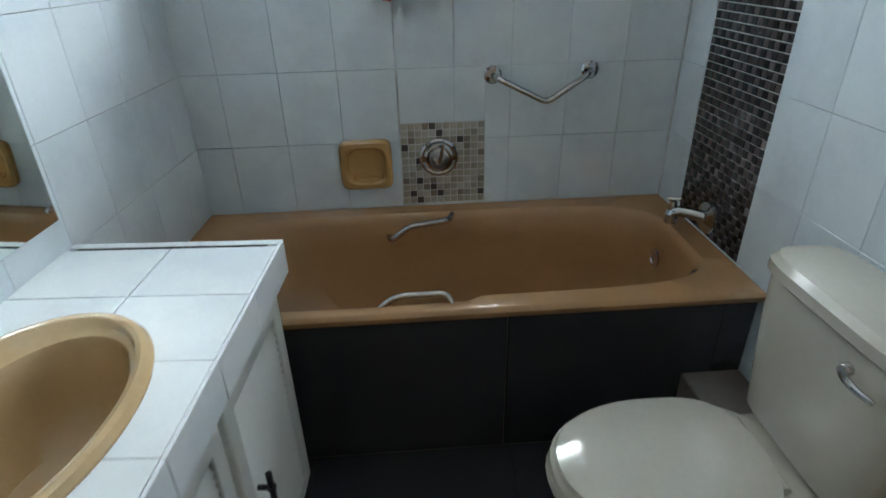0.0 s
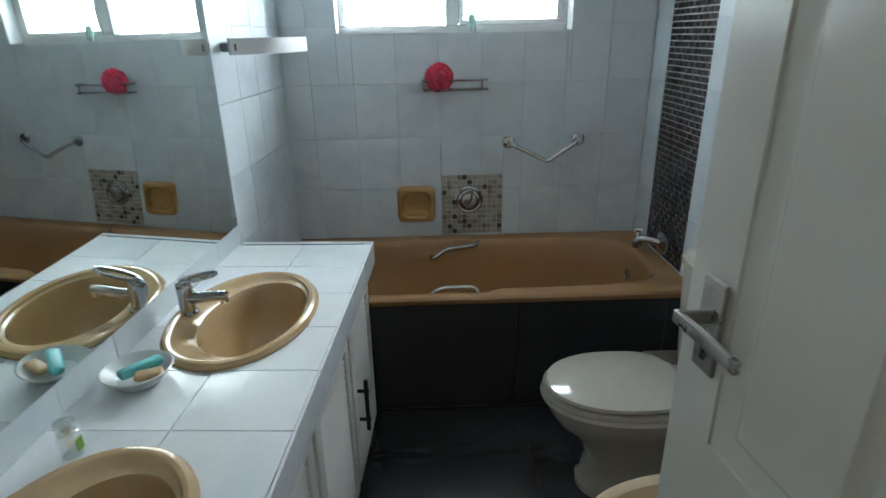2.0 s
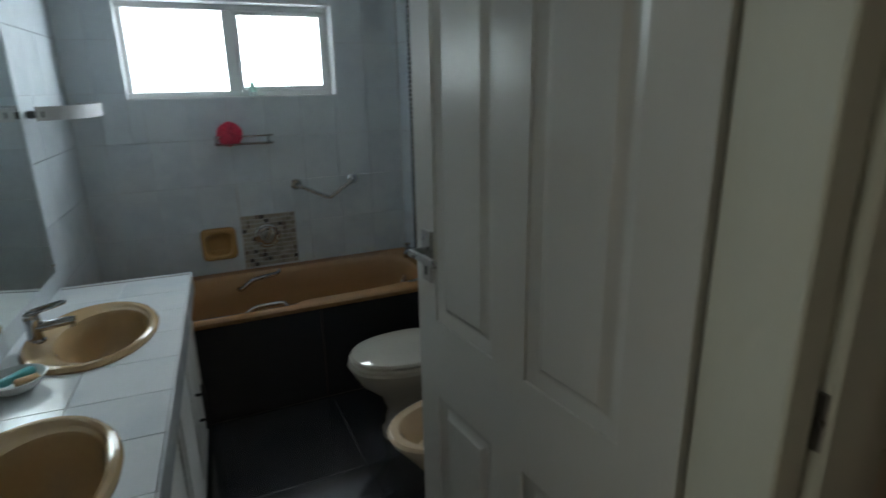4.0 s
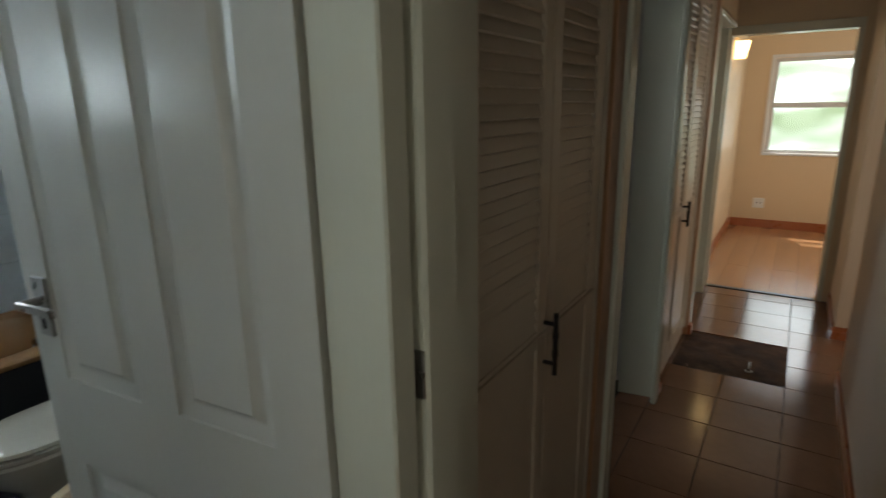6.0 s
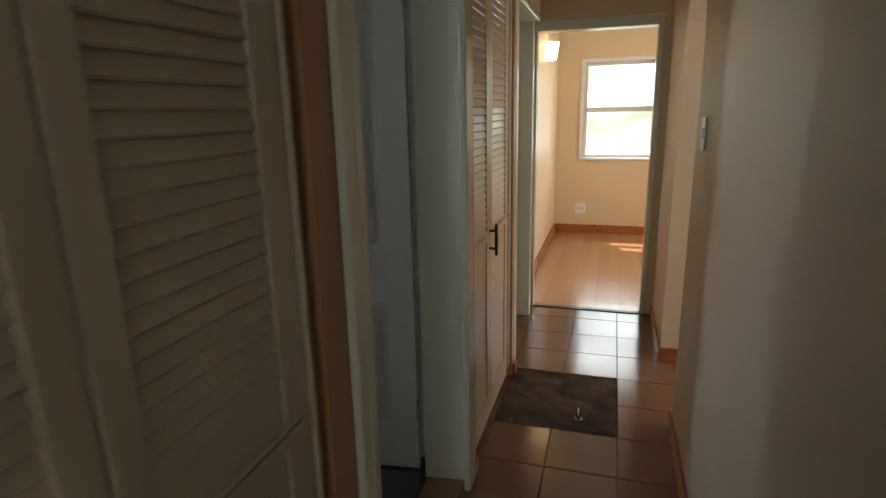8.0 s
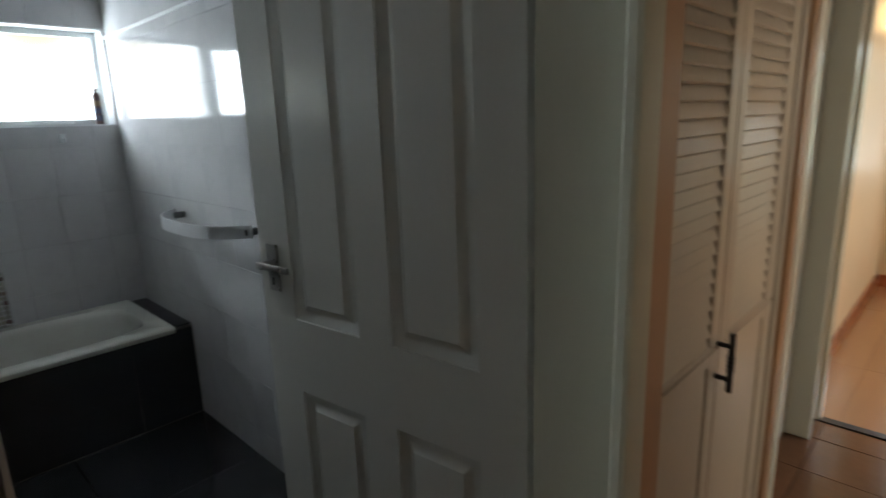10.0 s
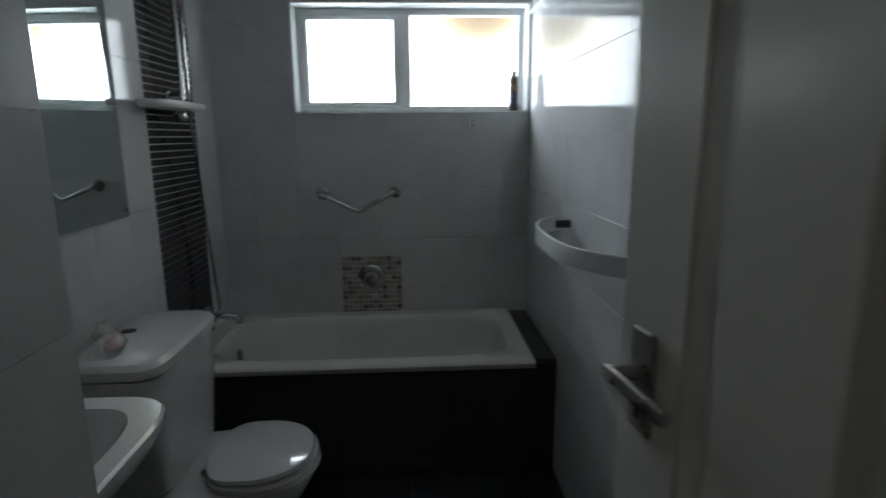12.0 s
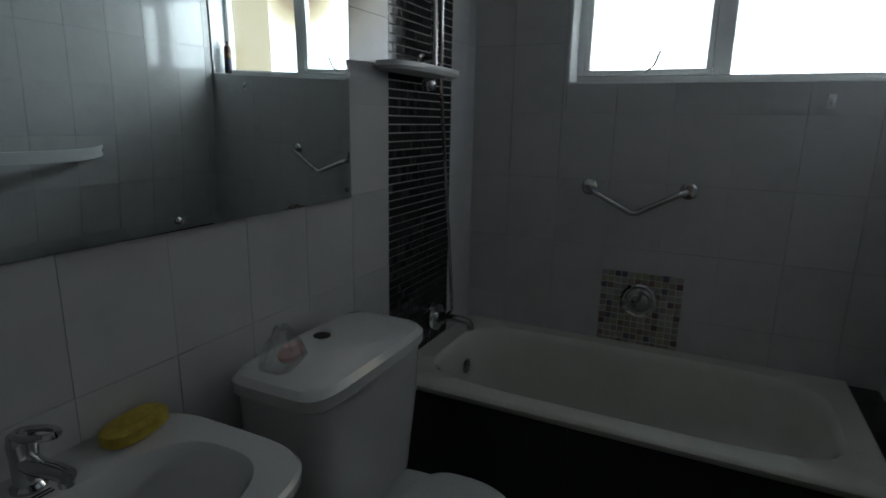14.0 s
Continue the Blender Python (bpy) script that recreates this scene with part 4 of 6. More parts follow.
lo = [rot @ v for v in ring(0, -0.048, 0.004, 0.055, 0.016, 24, 2.6)]
hi = [rot @ v for v in ring(0, -0.054, 0.026, 0.046, 0.010, 24, 2.6)]
loft(bm, [lo, hi], False, True)
part("lip", bm, SOAP_TAN, sd)

# shelf with the pink sponge
sh = thing("wire_shelf", "chrome two-rail wire shelf on white tiles", "shower shelf", (0.117, AB, 1.234))
bm = bmesh.new()
for z in (0.0, 0.040):
    tube(bm, rounded([(-0.145, 0, z), (-0.145, -0.085, z), (0.145, -0.085, z), (0.145, 0, z)], 0.02, 5), 0.0045, 8)
part("rail", bm, CHROME, sh)
bm = bmesh.new()
for i in range(5):
    tube(bm, [(-0.14, -0.014 - i * 0.016, 0.0), (0.14, -0.014 - i * 0.016, 0.0)], 0.0025, 6)
part("wire", bm, CHROME, sh)
for x in (-0.143, 0.118):
    bm = bmesh.new()
    tube(bm, [(x, -0.086, -0.003), (x, -0.086, 0.045)], 0.005, 8)
    part("upright", bm, CHROME, sh)
puff = bmesh.new()
bmesh.ops.create_icosphere(puff, subdivisions=5, radius=0.046)
for v in puff.verts:
    d = v.co.normalized()
    fold = 1 - abs(noise.noise(d * 4.2)) * 2.4
    fine = 1 - abs(noise.noise(d * 9.5 + Vector((7, 2, 5)))) * 2.2
    v.co = d * (0.044 + 0.011 * fold + 0.006 * fine)
puff.transform(Matrix.Translation((0.046, AB - 0.058, 1.286)) @ Matrix.Scale(1.12, 4))
solid("bath_puff", puff, PINK, "ruffled pink netting bath puff on the shelf", "bath sponge")

# bath spout on the strip
sp = thing("bath_spout", "chrome bath spout with a lever on the mosaic strip", "bath tap", (AR - 0.004, 1.575, 0.590))
bm = bmesh.new()
lathe(bm, [(0.052, 0.0), (0.050, 0.010), (0.030, 0.016), (0.018, 0.020)], (0, 0, 0), 28, Matrix.Rotation(radians(-90), 4, "Y"))
part("flange", bm, CHROME, sp)
bm = bmesh.new()
tube(bm, rounded([(0, 0, 0.0), (-0.06, 0.035, 0.008), (-0.095, 0.055, 0.005), (-0.095, 0.055, -0.035)], 0.02, 6), [0.020, 0.019, 0.018, 0.018, 0.018, 0.018, 0.018, 0.019, 0.019, 0.019, 0.019, 0.019, 0.019, 0.020, 0.020, 0.020], 14)
part("spout", bm, CHROME, sp)
bm = bmesh.new()
tube(bm, [(-0.095, 0.055, 0.010), (-0.095, 0.055, 0.040)], [0.014, 0.011], 12)
tube(bm, [(-0.112, 0.062, 0.046), (-0.078, 0.048, 0.048)], 0.007, 10)
part("diverter", bm, CHROME, sp)

# white bead closing the upper row of tiles
solid("trim_tile_bead", boxes((BR - 0.009, BR - 0.0005, AS, BB - 0.001, 1.932, 1.946), bevel=0.003), WHITE_PLASTIC, "glossy white tile bead along the bathroom wall", "trim", "structure")

# shower head high on the strip's wall
hd = thing("wall_shower", "white shower head on a dark arm", "shower", (AR, 1.58, 2.03))
bm = bmesh.new()
tube(bm, rounded([(0, 0, 0.02), (-0.14, 0, 0.02), (-0.23, 0, -0.03)], 0.04, 6), 0.010, 12)
part("arm", bm, BLACK_IRON, hd, "dark shower arm")
bm = bmesh.new()
lathe(bm, [(0.012, 0.035), (0.02, 0.02), (0.055, 0.005), (0.06, -0.006), (0.055, -0.01)], (0, 0, 0), 24, Matrix.Translation((-0.24, 0, -0.045)) @ Matrix.Rotation(radians(28), 4, "Y"))
part("rose", bm, WHITE_PLASTIC, hd)


def towel_rail(at, turn, length, label):
    """A curved band on two brackets; local x along the wall, y away from it."""
    t = thing("towel_rail", label, "towel rail", at, turn)
    bm = bmesh.new()
    n = 24
    prev = None
    for i in range(n + 1):
        u = i / n
        x = -length / 2 + length * u
        y = 0.035 + 0.140 * (1 - abs(2 * u - 1) ** 3.2)
        cur = [bm.verts.new(p) for p in ((x, y - 0.004, -0.026), (x, y + 0.004, -0.026), (x, y + 0.004, 0.026), (x, y - 0.004, 0.026))]
        if prev:
            for k in range(4):
                bm.faces.new((prev[k], prev[(k + 1) % 4], cur[(k + 1) % 4], cur[k]))
        else:
            bm.faces.new(cur[::-1])
        prev = cur
    bm.faces.new(prev)
    part("band", bm, GREY_PLASTIC, t, "pale satin curved band")
    for x in (-length / 2 + 0.018, length / 2 - 0.018):
        part("bracket", boxes((x - 0.010, x + 0.010, 0.0, 0.055, -0.016, 0.012), bevel=0.004), GREY_IRON, t, "dark metal bracket")
    return t


towel_rail((BR, 1.09, 1.068), 90, 0.74, "curved pale towel rail with dark brackets on glossy tiles")
rail_a = towel_rail((AL, 1.60, 1.437), -90, 0.66, "curved pale towel rail with dark brackets above the bath")


# ---- toilets, bidet ----
def egg(x0, x1, w, z, n=44, p=2.3, back=0.55):
    """A loop that is round in front (+x) and broad behind."""
    out = []
    for i in range(n):
        t = 2 * math.pi * i / n
        c, s = math.cos(t), math.sin(t)
        xm = x0 + (x1 - x0) * 0.45
        x = xm + (x1 - xm) * c if c > 0 else xm + (xm - x0) * (-(abs(c) ** back))
        out.append(Vector((x, w / 2 * math.copysign(abs(s) ** (2 / p), s), z)))
    return out


def toilet(at, turn, material, label, length, seat, tank, tank_top, lid_hole, lever_side):
    """Local +x is the front, the wall is at x = 0."""
    t = thing("toilet", label, "toilet", at, turn)
    L, h = length, seat
    bm = bmesh.new()
    loft(bm, [egg(0.16, L - 0.14, 0.25, 0.0), egg(0.155, L - 0.14, 0.25, 0.025), egg(0.17, L - 0.155, 0.225, 0.045), egg(0.18, L - 0.165, 0.21, 0.14), egg(0.18, L - 0.125, 0.24, 0.22), egg(0.17, L - 0.045, 0.325, h - 0.13), egg(0.16, L - 0.018, 0.362, h - 0.08), egg(0.155, L - 0.004, 0.372, h - 0.052), egg(0.16, L - 0.010, 0.362, h - 0.042), egg(0.22, L - 0.09, 0.24, h - 0.042)], True, True)
    part("pan", bm, material, t)
    bm = bmesh.new()
    box(bm, 0.03, 0.30, -0.150, 0.150, h - 0.095, h - 0.045, bevel=0.02, seg=3)
    part("shelf", bm, material, t)
    bm = bmesh.new()
    s0 = tank[1] + 0.03
    loft(bm, [egg(s0, L - 0.013, 0.354, h - 0.040), egg(s0 - 0.003, L - 0.009, 0.358, h - 0.034), egg(s0 - 0.001, L - 0.012, 0.353, h - 0.024), egg(s0 + 0.025, L - 0.05, 0.29, h - 0.024)], True, True)
    part("seat", bm, material, t)
    bm = bmesh.new()
    loft(bm, [egg(s0 - 0.003, L - 0.024, 0.332, h - 0.020), egg(s0 - 0.006, L - 0.019, 0.338, h - 0.014), egg(s0 - 0.003, L - 0.024, 0.330, h - 0.004), egg(s0 + 0.02, L - 0.055, 0.285, h + 0.002), egg(s0 + 0.09, L - 0.16, 0.14, h + 0.006)], True, True)
    part("lid", bm, material, t)
    for y in (-0.075, 0.075):
        bm = bmesh.new()
        tube(bm, [(s0 + 0.004, y - 0.02, h - 0.020), (s0 + 0.004, y + 0.02, h - 0.020)], 0.012, 12)
        part("seat_hinge", bm, material, t)
    a, b, w, w2, p = tank
    c = (a + b) / 2
    bm = bmesh.new()
    zt = tank_top - 0.05
    loft(bm, [ring(c - 0.01, 0, h - 0.05, (b - a) / 2 - 0.035, w2 / 2 - 0.02, 48, p), ring(c, 0, h - 0.02, (b - a) / 2 - 0.02, w2 / 2, 48, p), ring(c, 0, zt - 0.12, (b - a) / 2 - 0.010, w / 2 - 0.012, 48, p), ring(c, 0, zt, (b - a) / 2 - 0.006, w / 2 - 0.008, 48, p)], True, True)
    part("tank", bm, material, t)
    bm = bmesh.new()
    loft(bm, [ring(c, 0, zt + 0.003, (b - a) / 2 - 0.004, w / 2 - 0.006, 48, p), ring(c, 0, zt + 0.008, (b - a) / 2 + 0.002, w / 2 + 0.002, 48, p), ring(c, 0, tank_top - 0.018, (b - a) / 2 + 0.002, w / 2 + 0.002, 48, p), ring(c, 0, tank_top - 0.004, (b - a) / 2 - 0.010, w / 2 - 0.010, 48, p), ring(c, 0, tank_top, (b - a) / 2 - 0.03, w / 2 - 0.03, 48, p)], True, True)
    part("tank_lid", bm, material, t)
    bm = bmesh.new()
    if lever_side:
        x, z = b - 0.006, zt - 0.040
        y = lever_side * 0.082
        lathe(bm, [(0.012, 0.0), (0.011, 0.010), (0.008, 0.014)], (0, 0, 0), 16, Matrix.Translation((x, y, z)) @ Matrix.Rotation(radians(90), 4, "Y"))
        tube(bm, arc((x + 0.018, y, z + 0.004), (x + 0.018, y + lever_side * 0.080, z - 0.004), (0.010, 0, 0), 8), [0.006, 0.007, 0.0075, 0.0075, 0.0075, 0.007, 0.0065, 0.006, 0.004], 10)
        part("flush_lever", bm, CHROME, t, "chrome flush lever")
    else:
        lathe(bm, [(0.015, 0.0), (0.014, 0.02), (0.007, 0.028)], (0, 0, 0), 16, Matrix.Translation((b - 0.08, w / 2 - 0.004, zt - 0.035)) @ Matrix.Rotation(radians(-90), 4, "X"))
        part("flush_knob", bm, CHROME, t, "small chrome flush knob")
    if lid_hole:
        bm = bmesh.new()
        tube(bm, [(lid_hole, 0.02, tank_top - 0.004), (lid_hole, 0.02, tank_top + 0.0012)], 0.021, 24)
        part("lid_hole", bm, BLACK_HOLE, t, "dark round hole in the tank lid")
    return t


wc = toilet((AR, 0.822, 0), 180, IVORY, "ivory ceramic toilet with closed lid and chrome lever", 0.688, 0.422, (0.025, 0.205, 0.43, 0.36, 4.6), 0.786, None, 1)
bm = bmesh.new()
tube(bm, rounded([(0.20, 0.0, 0.20), (0.12, 0.0, 0.195), (0.0, 0.0, 0.18)], 0.03, 4), 0.052, 24)
lathe(bm, [(0.052, -0.02), (0.062, -0.02), (0.062, 0.02), (0.052, 0.02)], (0, 0, 0), 24, Matrix.Translation((0.135, 0, 0.196)) @ Matrix.Rotation(radians(90), 4, "Y"))
lathe(bm, [(0.052, -0.008), (0.070, -0.008), (0.070, 0.008), (0.052, 0.008)], (0, 0, 0), 24, Matrix.Translation((0.03, 0, 0.185)) @ Matrix.Rotation(radians(90), 4, "Y"))
part("waste_pipe", bm, VAN_PAINT, wc, "white pan connector pipe")
bm = bmesh.new()
tube(bm, rounded([(0.0, 0.150, 0.150), (0.060, 0.150, 0.150), (0.060, 0.150, 0.240), (0.075, 0.130, 0.375)], 0.02, 5), 0.008, 10)
part("supply_pipe", bm, STEEL, wc, "dull metal supply pipe")
bm = bmesh.new()
lathe(bm, [(0.026, 0.0), (0.024, 0.006), (0.014, 0.010), (0.014, 0.042), (0.018, 0.044), (0.018, 0.066), (0.006, 0.070)], (0, 0, 0), 18, Matrix.Translation((0.0, 0.150, 0.150)) @ Matrix.Rotation(radians(90), 4, "Y"))
tube(bm, [(0.052, 0.150, 0.150), (0.052, 0.200, 0.146)], [0.010, 0.007], 10)
tube(bm, [(0.052, 0.188, 0.130), (0.052, 0.204, 0.164)], 0.008, 10)
part("stop_valve", bm, STEEL, wc, "dull chrome stop valve")
toilet((BL, 1.03, 0), 0, WHITE_CER, "white ceramic toilet with closed lid", 0.638, 0.468, (0.040, 0.292, 0.47, 0.38, 6.0), 0.836, 0.105, 0)

bd = thing("bidet", "pale tan ceramic bidet with an open bowl", "bidet", (AR, 0.26, 0), 180)
L, h = 0.70, 0.40
bm = bmesh.new()
loft(bm, [egg(0.14, L - 0.17, 0.22, 0.0), egg(0.14, L - 0.19, 0.20, 0.08), egg(0.14, L - 0.14, 0.23, 0.2), egg(0.12, L - 0.03, 0.33, h - 0.06), egg(0.10, L - 0.005, 0.355, h - 0.03), egg(0.10, L, 0.36, h - 0.014), egg(0.104, L - 0.008, 0.35, h - 0.002), egg(0.14, L - 0.022, 0.325, h), egg(0.20, L - 0.04, 0.285, h - 0.006), egg(0.21, L - 0.055, 0.26, h - 0.03), egg(0.24, L - 0.09, 0.21, h - 0.11), egg(0.32, L - 0.2, 0.10, h - 0.15)], True, True)
part("bowl", bm, BIDET_TAN, bd)
bm = bmesh.new()
tube(bm, [(0.15, 0, h), (0.15, 0, h + 0.05)], 0.018, 14)
tube(bm, [(0.15, 0, h + 0.04), (0.25, 0, h + 0.05)], 0.010, 12)
part("tap", bm, CHROME, bd, "chrome bidet tap")

# ---- vanity of bathroom A ----
VX0, VX1, VY0, VY1, VZ = AL, -0.215, -0.46, 1.215, 0.78
van = thing("vanity_unit", "white tiled vanity with louvred doors", "vanity unit")
part("carcass", boxes((VX0, VX1 - 0.05, VY1 - 0.03, VY1 - 0.012, 0.02, VZ - 0.10), (VX0, VX1 - 0.05, VY0 + 0.01, VY0 + 0.03, 0.02, VZ - 0.10), (VX0, VX1 - 0.06, VY0 + 0.03, VY1 - 0.03, 0.06, 0.08)), VAN_PAINT, van)
part("face_frame", boxes((VX1 - 0.066, VX1 - 0.046, VY0 + 0.01, VY1 - 0.012, 0.0, 0.06), (VX1 - 0.066, VX1 - 0.046, VY0 + 0.01, VY1 - 0.012, VZ - 0.115, VZ - 0.085), *[(VX1 - 0.066, VX1 - 0.046, y, y + 0.022, 0.06, VZ - 0.115) for y in (VY0 + 0.01, -0.058, 0.362, 0.782, VY1 - 0.036)]), VAN_PAINT, van)
for i, (a, b) in enumerate(((-0.425, -0.060), (-0.034, 0.360), (0.386, 0.782), (0.806, VY1 - 0.038))):
    x = VX1 - 0.046
    bm = bmesh.new()
    z0, z1 = 0.065, VZ - 0.118
    loft(bm, [[Vector((px, *q)) for q in ((a + k, z0 + k), (b - k, z0 + k), (b - k, z1 - k), (a + k, z1 - k))] for px, k in ((x, 0.0), (x + 0.017, 0.0), (x + 0.02, 0.003), (x + 0.02, 0.042), (x + 0.017, 0.045), (x, 0.045), (x, 0.0))])
    bmesh.ops.remove_doubles(bm, verts=bm.verts, dist=1e-5)
    d = part("cabinet_door", bm, VAN_PAINT, van)
    bm = bmesh.new()
    louvre_panel(bm, 0, b - a - 0.09, 0.115, VZ - 0.168, 0, pitch=0.021, depth=0.016)
    bm.transform(Matrix.Translation((x + 0.016, a + 0.045, 0)) @ Matrix.Rotation(radians(90), 4, "Z"))
    part("louvres", bm, VAN_PAINT, d)
    bm = bmesh.new()
    yh = (a + 0.055) if i % 2 else (b - 0.03)
    if i != 2:
        xb = x + 0.048
        tube(bm, [(xb, yh, 0.245), (xb, yh, 0.435)], 0.007, 10)
        for z in (0.285, 0.395):
            tube(bm, [(x + 0.02, yh, z), (xb, yh, z)], 0.006, 8)
            tube(bm, [(xb, yh, z - 0.004), (xb, yh, z + 0.004)], 0.010, 10)
        part("handle", bm, BLACK_IRON, d, "black metal bar handle")

top = tagged(new("vanity_worktop", mesh_of("vanity_worktop", boxes((VX1 - 0.008, VX1 - 0.006, VY0, VY1 - 0.004, VZ - 0.085, VZ - 0.008), (VX0, VX1 - 0.008, VY1 - 0.008, VY1 - 0.006, VZ - 0.085, VZ - 0.008)), GROUT)), "white tiled vanity worktop with two basins", "worktop")
BASINS = ((-0.475, 0.655), (-0.475, -0.115))
BRX, BRY = 0.183, 0.262


def in_basin(x, y):
    return any(((x - cx) / (BRX - 0.018)) ** 2 + ((y - cy) / (BRY - 0.018)) ** 2 < 1 for cx, cy in BASINS)


def worktop_tile(x0, x1, y0, y1):
    """A tile with the basin's hole left out."""
    g = 0.0015
    x0, x1, y0, y1 = x0 + g, x1 - g, y0 + g, y1 - g
    nx, ny = max(1, round((x1 - x0) / 0.012)), max(1, round((y1 - y0) / 0.012))
    hole = any(in_basin(x0 + (x1 - x0) * i / nx, y0 + (y1 - y0) * j / ny) for i in range(nx + 1) for j in range(ny + 1))
    if not hole:
        nx = ny = 1
    bm = bmesh.new()
    vs = {}

    def vert(i, j):
        if (i, j) not in vs:
            vs[i, j] = bm.verts.new((x0 + (x1 - x0) * i / nx, y0 + (y1 - y0) * j / ny, VZ))
        return vs[i, j]
    for i in range(nx):
        for j in range(ny):
            if hole and in_basin(x0 + (x1 - x0) * (i + 0.5) / nx, y0 + (y1 - y0) * (j + 0.5) / ny):
                continue
            bm.faces.new((vert(i, j), vert(i + 1, j), vert(i + 1, j + 1), vert(i, j + 1)))
    if not bm.faces:
        bm.free()
        return
    r = bmesh.ops.extrude_face_region(bm, geom=list(bm.faces))
    for v in r["geom"]:
        if isinstance(v, bmesh.types.BMVert):
            v.co.z -= 0.008
    part("tile", bm, TOP_TILE, top)


part("open_joint", boxes((VX0 + 0.02, VX1 - 0.03, 1.177, 1.195, VZ - 0.012, VZ - 0.0012)), BLACK_HOLE, top, "dark open joint with missing grout")
YL = [VY0, -0.205, 0.0, 0.2, 0.4, 0.595, 0.79, 0.985, 1.186, VY1 - 0.006]
for j, (a, b) in enumerate(zip(YL, YL[1:])):
    xs = [VX0, -0.455, VX1 - 0.006]
    for c, d in zip(xs, xs[1:]):
        worktop_tile(c, d, a + (0.005 if a == 1.186 else 0), b - (0.005 if b == 1.186 else 0))
lay(top, "edge_tile", TOP_TILE, (VX1 - 0.006, 0, 0), (0, 1, 0), (0, 0, 1), [v for v in YL[:-2]] + [VY1 - 0.004], [VZ - 0.085, VZ + 0.0005], seed=5)
lay(top, "edge_tile", TOP_TILE, (0, VY1 - 0.006, 0), (-1, 0, 0), (0, 0, 1), [0.215, 0.41, 0.60, 0.69], [VZ - 0.085, VZ + 0.0005], seed=6)
bed = solid("grout_bed", boxes((VX0, VX1 - 0.008, VY1 - 0.03, VY1 - 0.008, VZ - 0.02, VZ - 0.009), (VX1 - 0.03, VX1 - 0.008, VY0, VY1 - 0.03, VZ - 0.02, VZ - 0.009), (VX0, VX0 + 0.03, VY0, VY1 - 0.03, VZ - 0.02, VZ - 0.009)), GROUT, "grout bed under the worktop tiles", "worktop", "structure")


def oval_basin(cx, cy, label):
    """An oval inset basin, its tap ledge towards the wall."""
    b = thing("washbasin", label, "washbasin", (cx, cy, VZ), group="vanity basins")
    n = 56

    def o(dx, a, c, z, p=2.05):
        return ring(dx, 0, z, a, c, n, p)
    bm = bmesh.new()
    loft(bm, [o(0, BRX, BRY, 0.0), o(0, BRX + 0.001, BRY + 0.001, 0.006), o(0, BRX - 0.006, BRY - 0.006, 0.015), o(0, BRX - 0.016, BRY - 0.016, 0.018), o(0.002, BRX - 0.026, BRY - 0.026, 0.015),
              o(0.008, BRX - 0.034, BRY - 0.036, 0.006), o(0.024, BRX - 0.056, BRY - 0.058, 0.002), o(0.028, BRX - 0.062, BRY - 0.066, -0.010), o(0.03, BRX - 0.066, BRY - 0.074, -0.06), o(0.03, BRX - 0.078, BRY - 0.095, -0.115), o(0.03, BRX - 0.105, BRY - 0.14, -0.150), o(0.03, 0.024, 0.024, -0.165)], False, True)
    part("bowl", bm, BASIN_GOLD, b)
    bm = bmesh.new()
    lathe(bm, [(0.026, 0.0), (0.025, 0.004), (0.017, 0.003), (0.016, -0.002)], (0.03, 0, -0.165), 24)
    w = part("waste", bm, CHROME, b, "chrome waste ring")
    bm = bmesh.new()
    tube(bm, [(0.03, 0, -0.167), (0.03, 0, -0.1625)], 0.0155, 20)
    part("plug_hole", bm, BLACK_HOLE, w)
    bm = bmesh.new()
    m = Matrix.Translation((-0.095, 0.0, -0.03)) @ Matrix.Rotation(radians(75), 4, "Y")
    lathe(bm, [(0.007, 0.0), (0.007, 0.003), (0.004, 0.003)], (0, 0, 0), 14, m)
    part("overflow", bm, BLACK_HOLE, b)
    return b


def basin_tap(at, turn, label, s=1.0):
    """A single-lever basin tap; local +x is the spout."""
    t = thing("basin_tap", label, "basin tap", at, turn)
    bm = bmesh.new()
    lathe(bm, [(0.027 * s, 0.0), (0.027 * s, 0.006), (0.022 * s, 0.012), (0.021 * s, 0.05), (0.023 * s, 0.075), (0.020 * s, 0.088)], (0, 0, 0), 24)
    part("body", bm, CHROME, t)
    bm = bmesh.new()
    tube(bm, [(0.0, 0, 0.050 * s), (0.045 * s, 0, 0.052 * s), (0.095 * s, 0, 0.060 * s), (0.118 * s, 0, 0.060 * s)], [0.018 * s, 0.016 * s, 0.014 * s, 0.013 * s], 14)
    tube(bm, [(0.108 * s, 0, 0.060 * s), (0.110 * s, 0, 0.040 * s)], 0.011 * s, 14)
    part("spout", bm, CHROME, t)
    bm = bmesh.new()
    lathe(bm, [(0.020 * s, 0.086 * s), (0.021 * s, 0.094 * s), (0.014 * s, 0.102 * s), (0.002, 0.104 * s)], (0, 0, 0), 20)
    loop = [Vector((0.045 * s + 0.052 * s * math.cos(v), 0.019 * s * math.sin(v), 0.100 * s + 0.012 * s * (1 + math.cos(v)))) for v in [2 * math.pi * k / 28 for k in range(29)]]
    tube(bm, loop, 0.0062 * s, 10)
    part("lever", bm, CHROME, t)
    return t


BASIN_OBS = []
for cx, cy in BASINS:
    BASIN_OBS.append(oval_basin(cx, cy, "oval gold-brown inset washbasin in the tiled worktop"))
btap_a = basin_tap((-0.625, 0.655, VZ + 0.006), -4, "chrome single-lever tap on the gold-brown basin", 0.95)

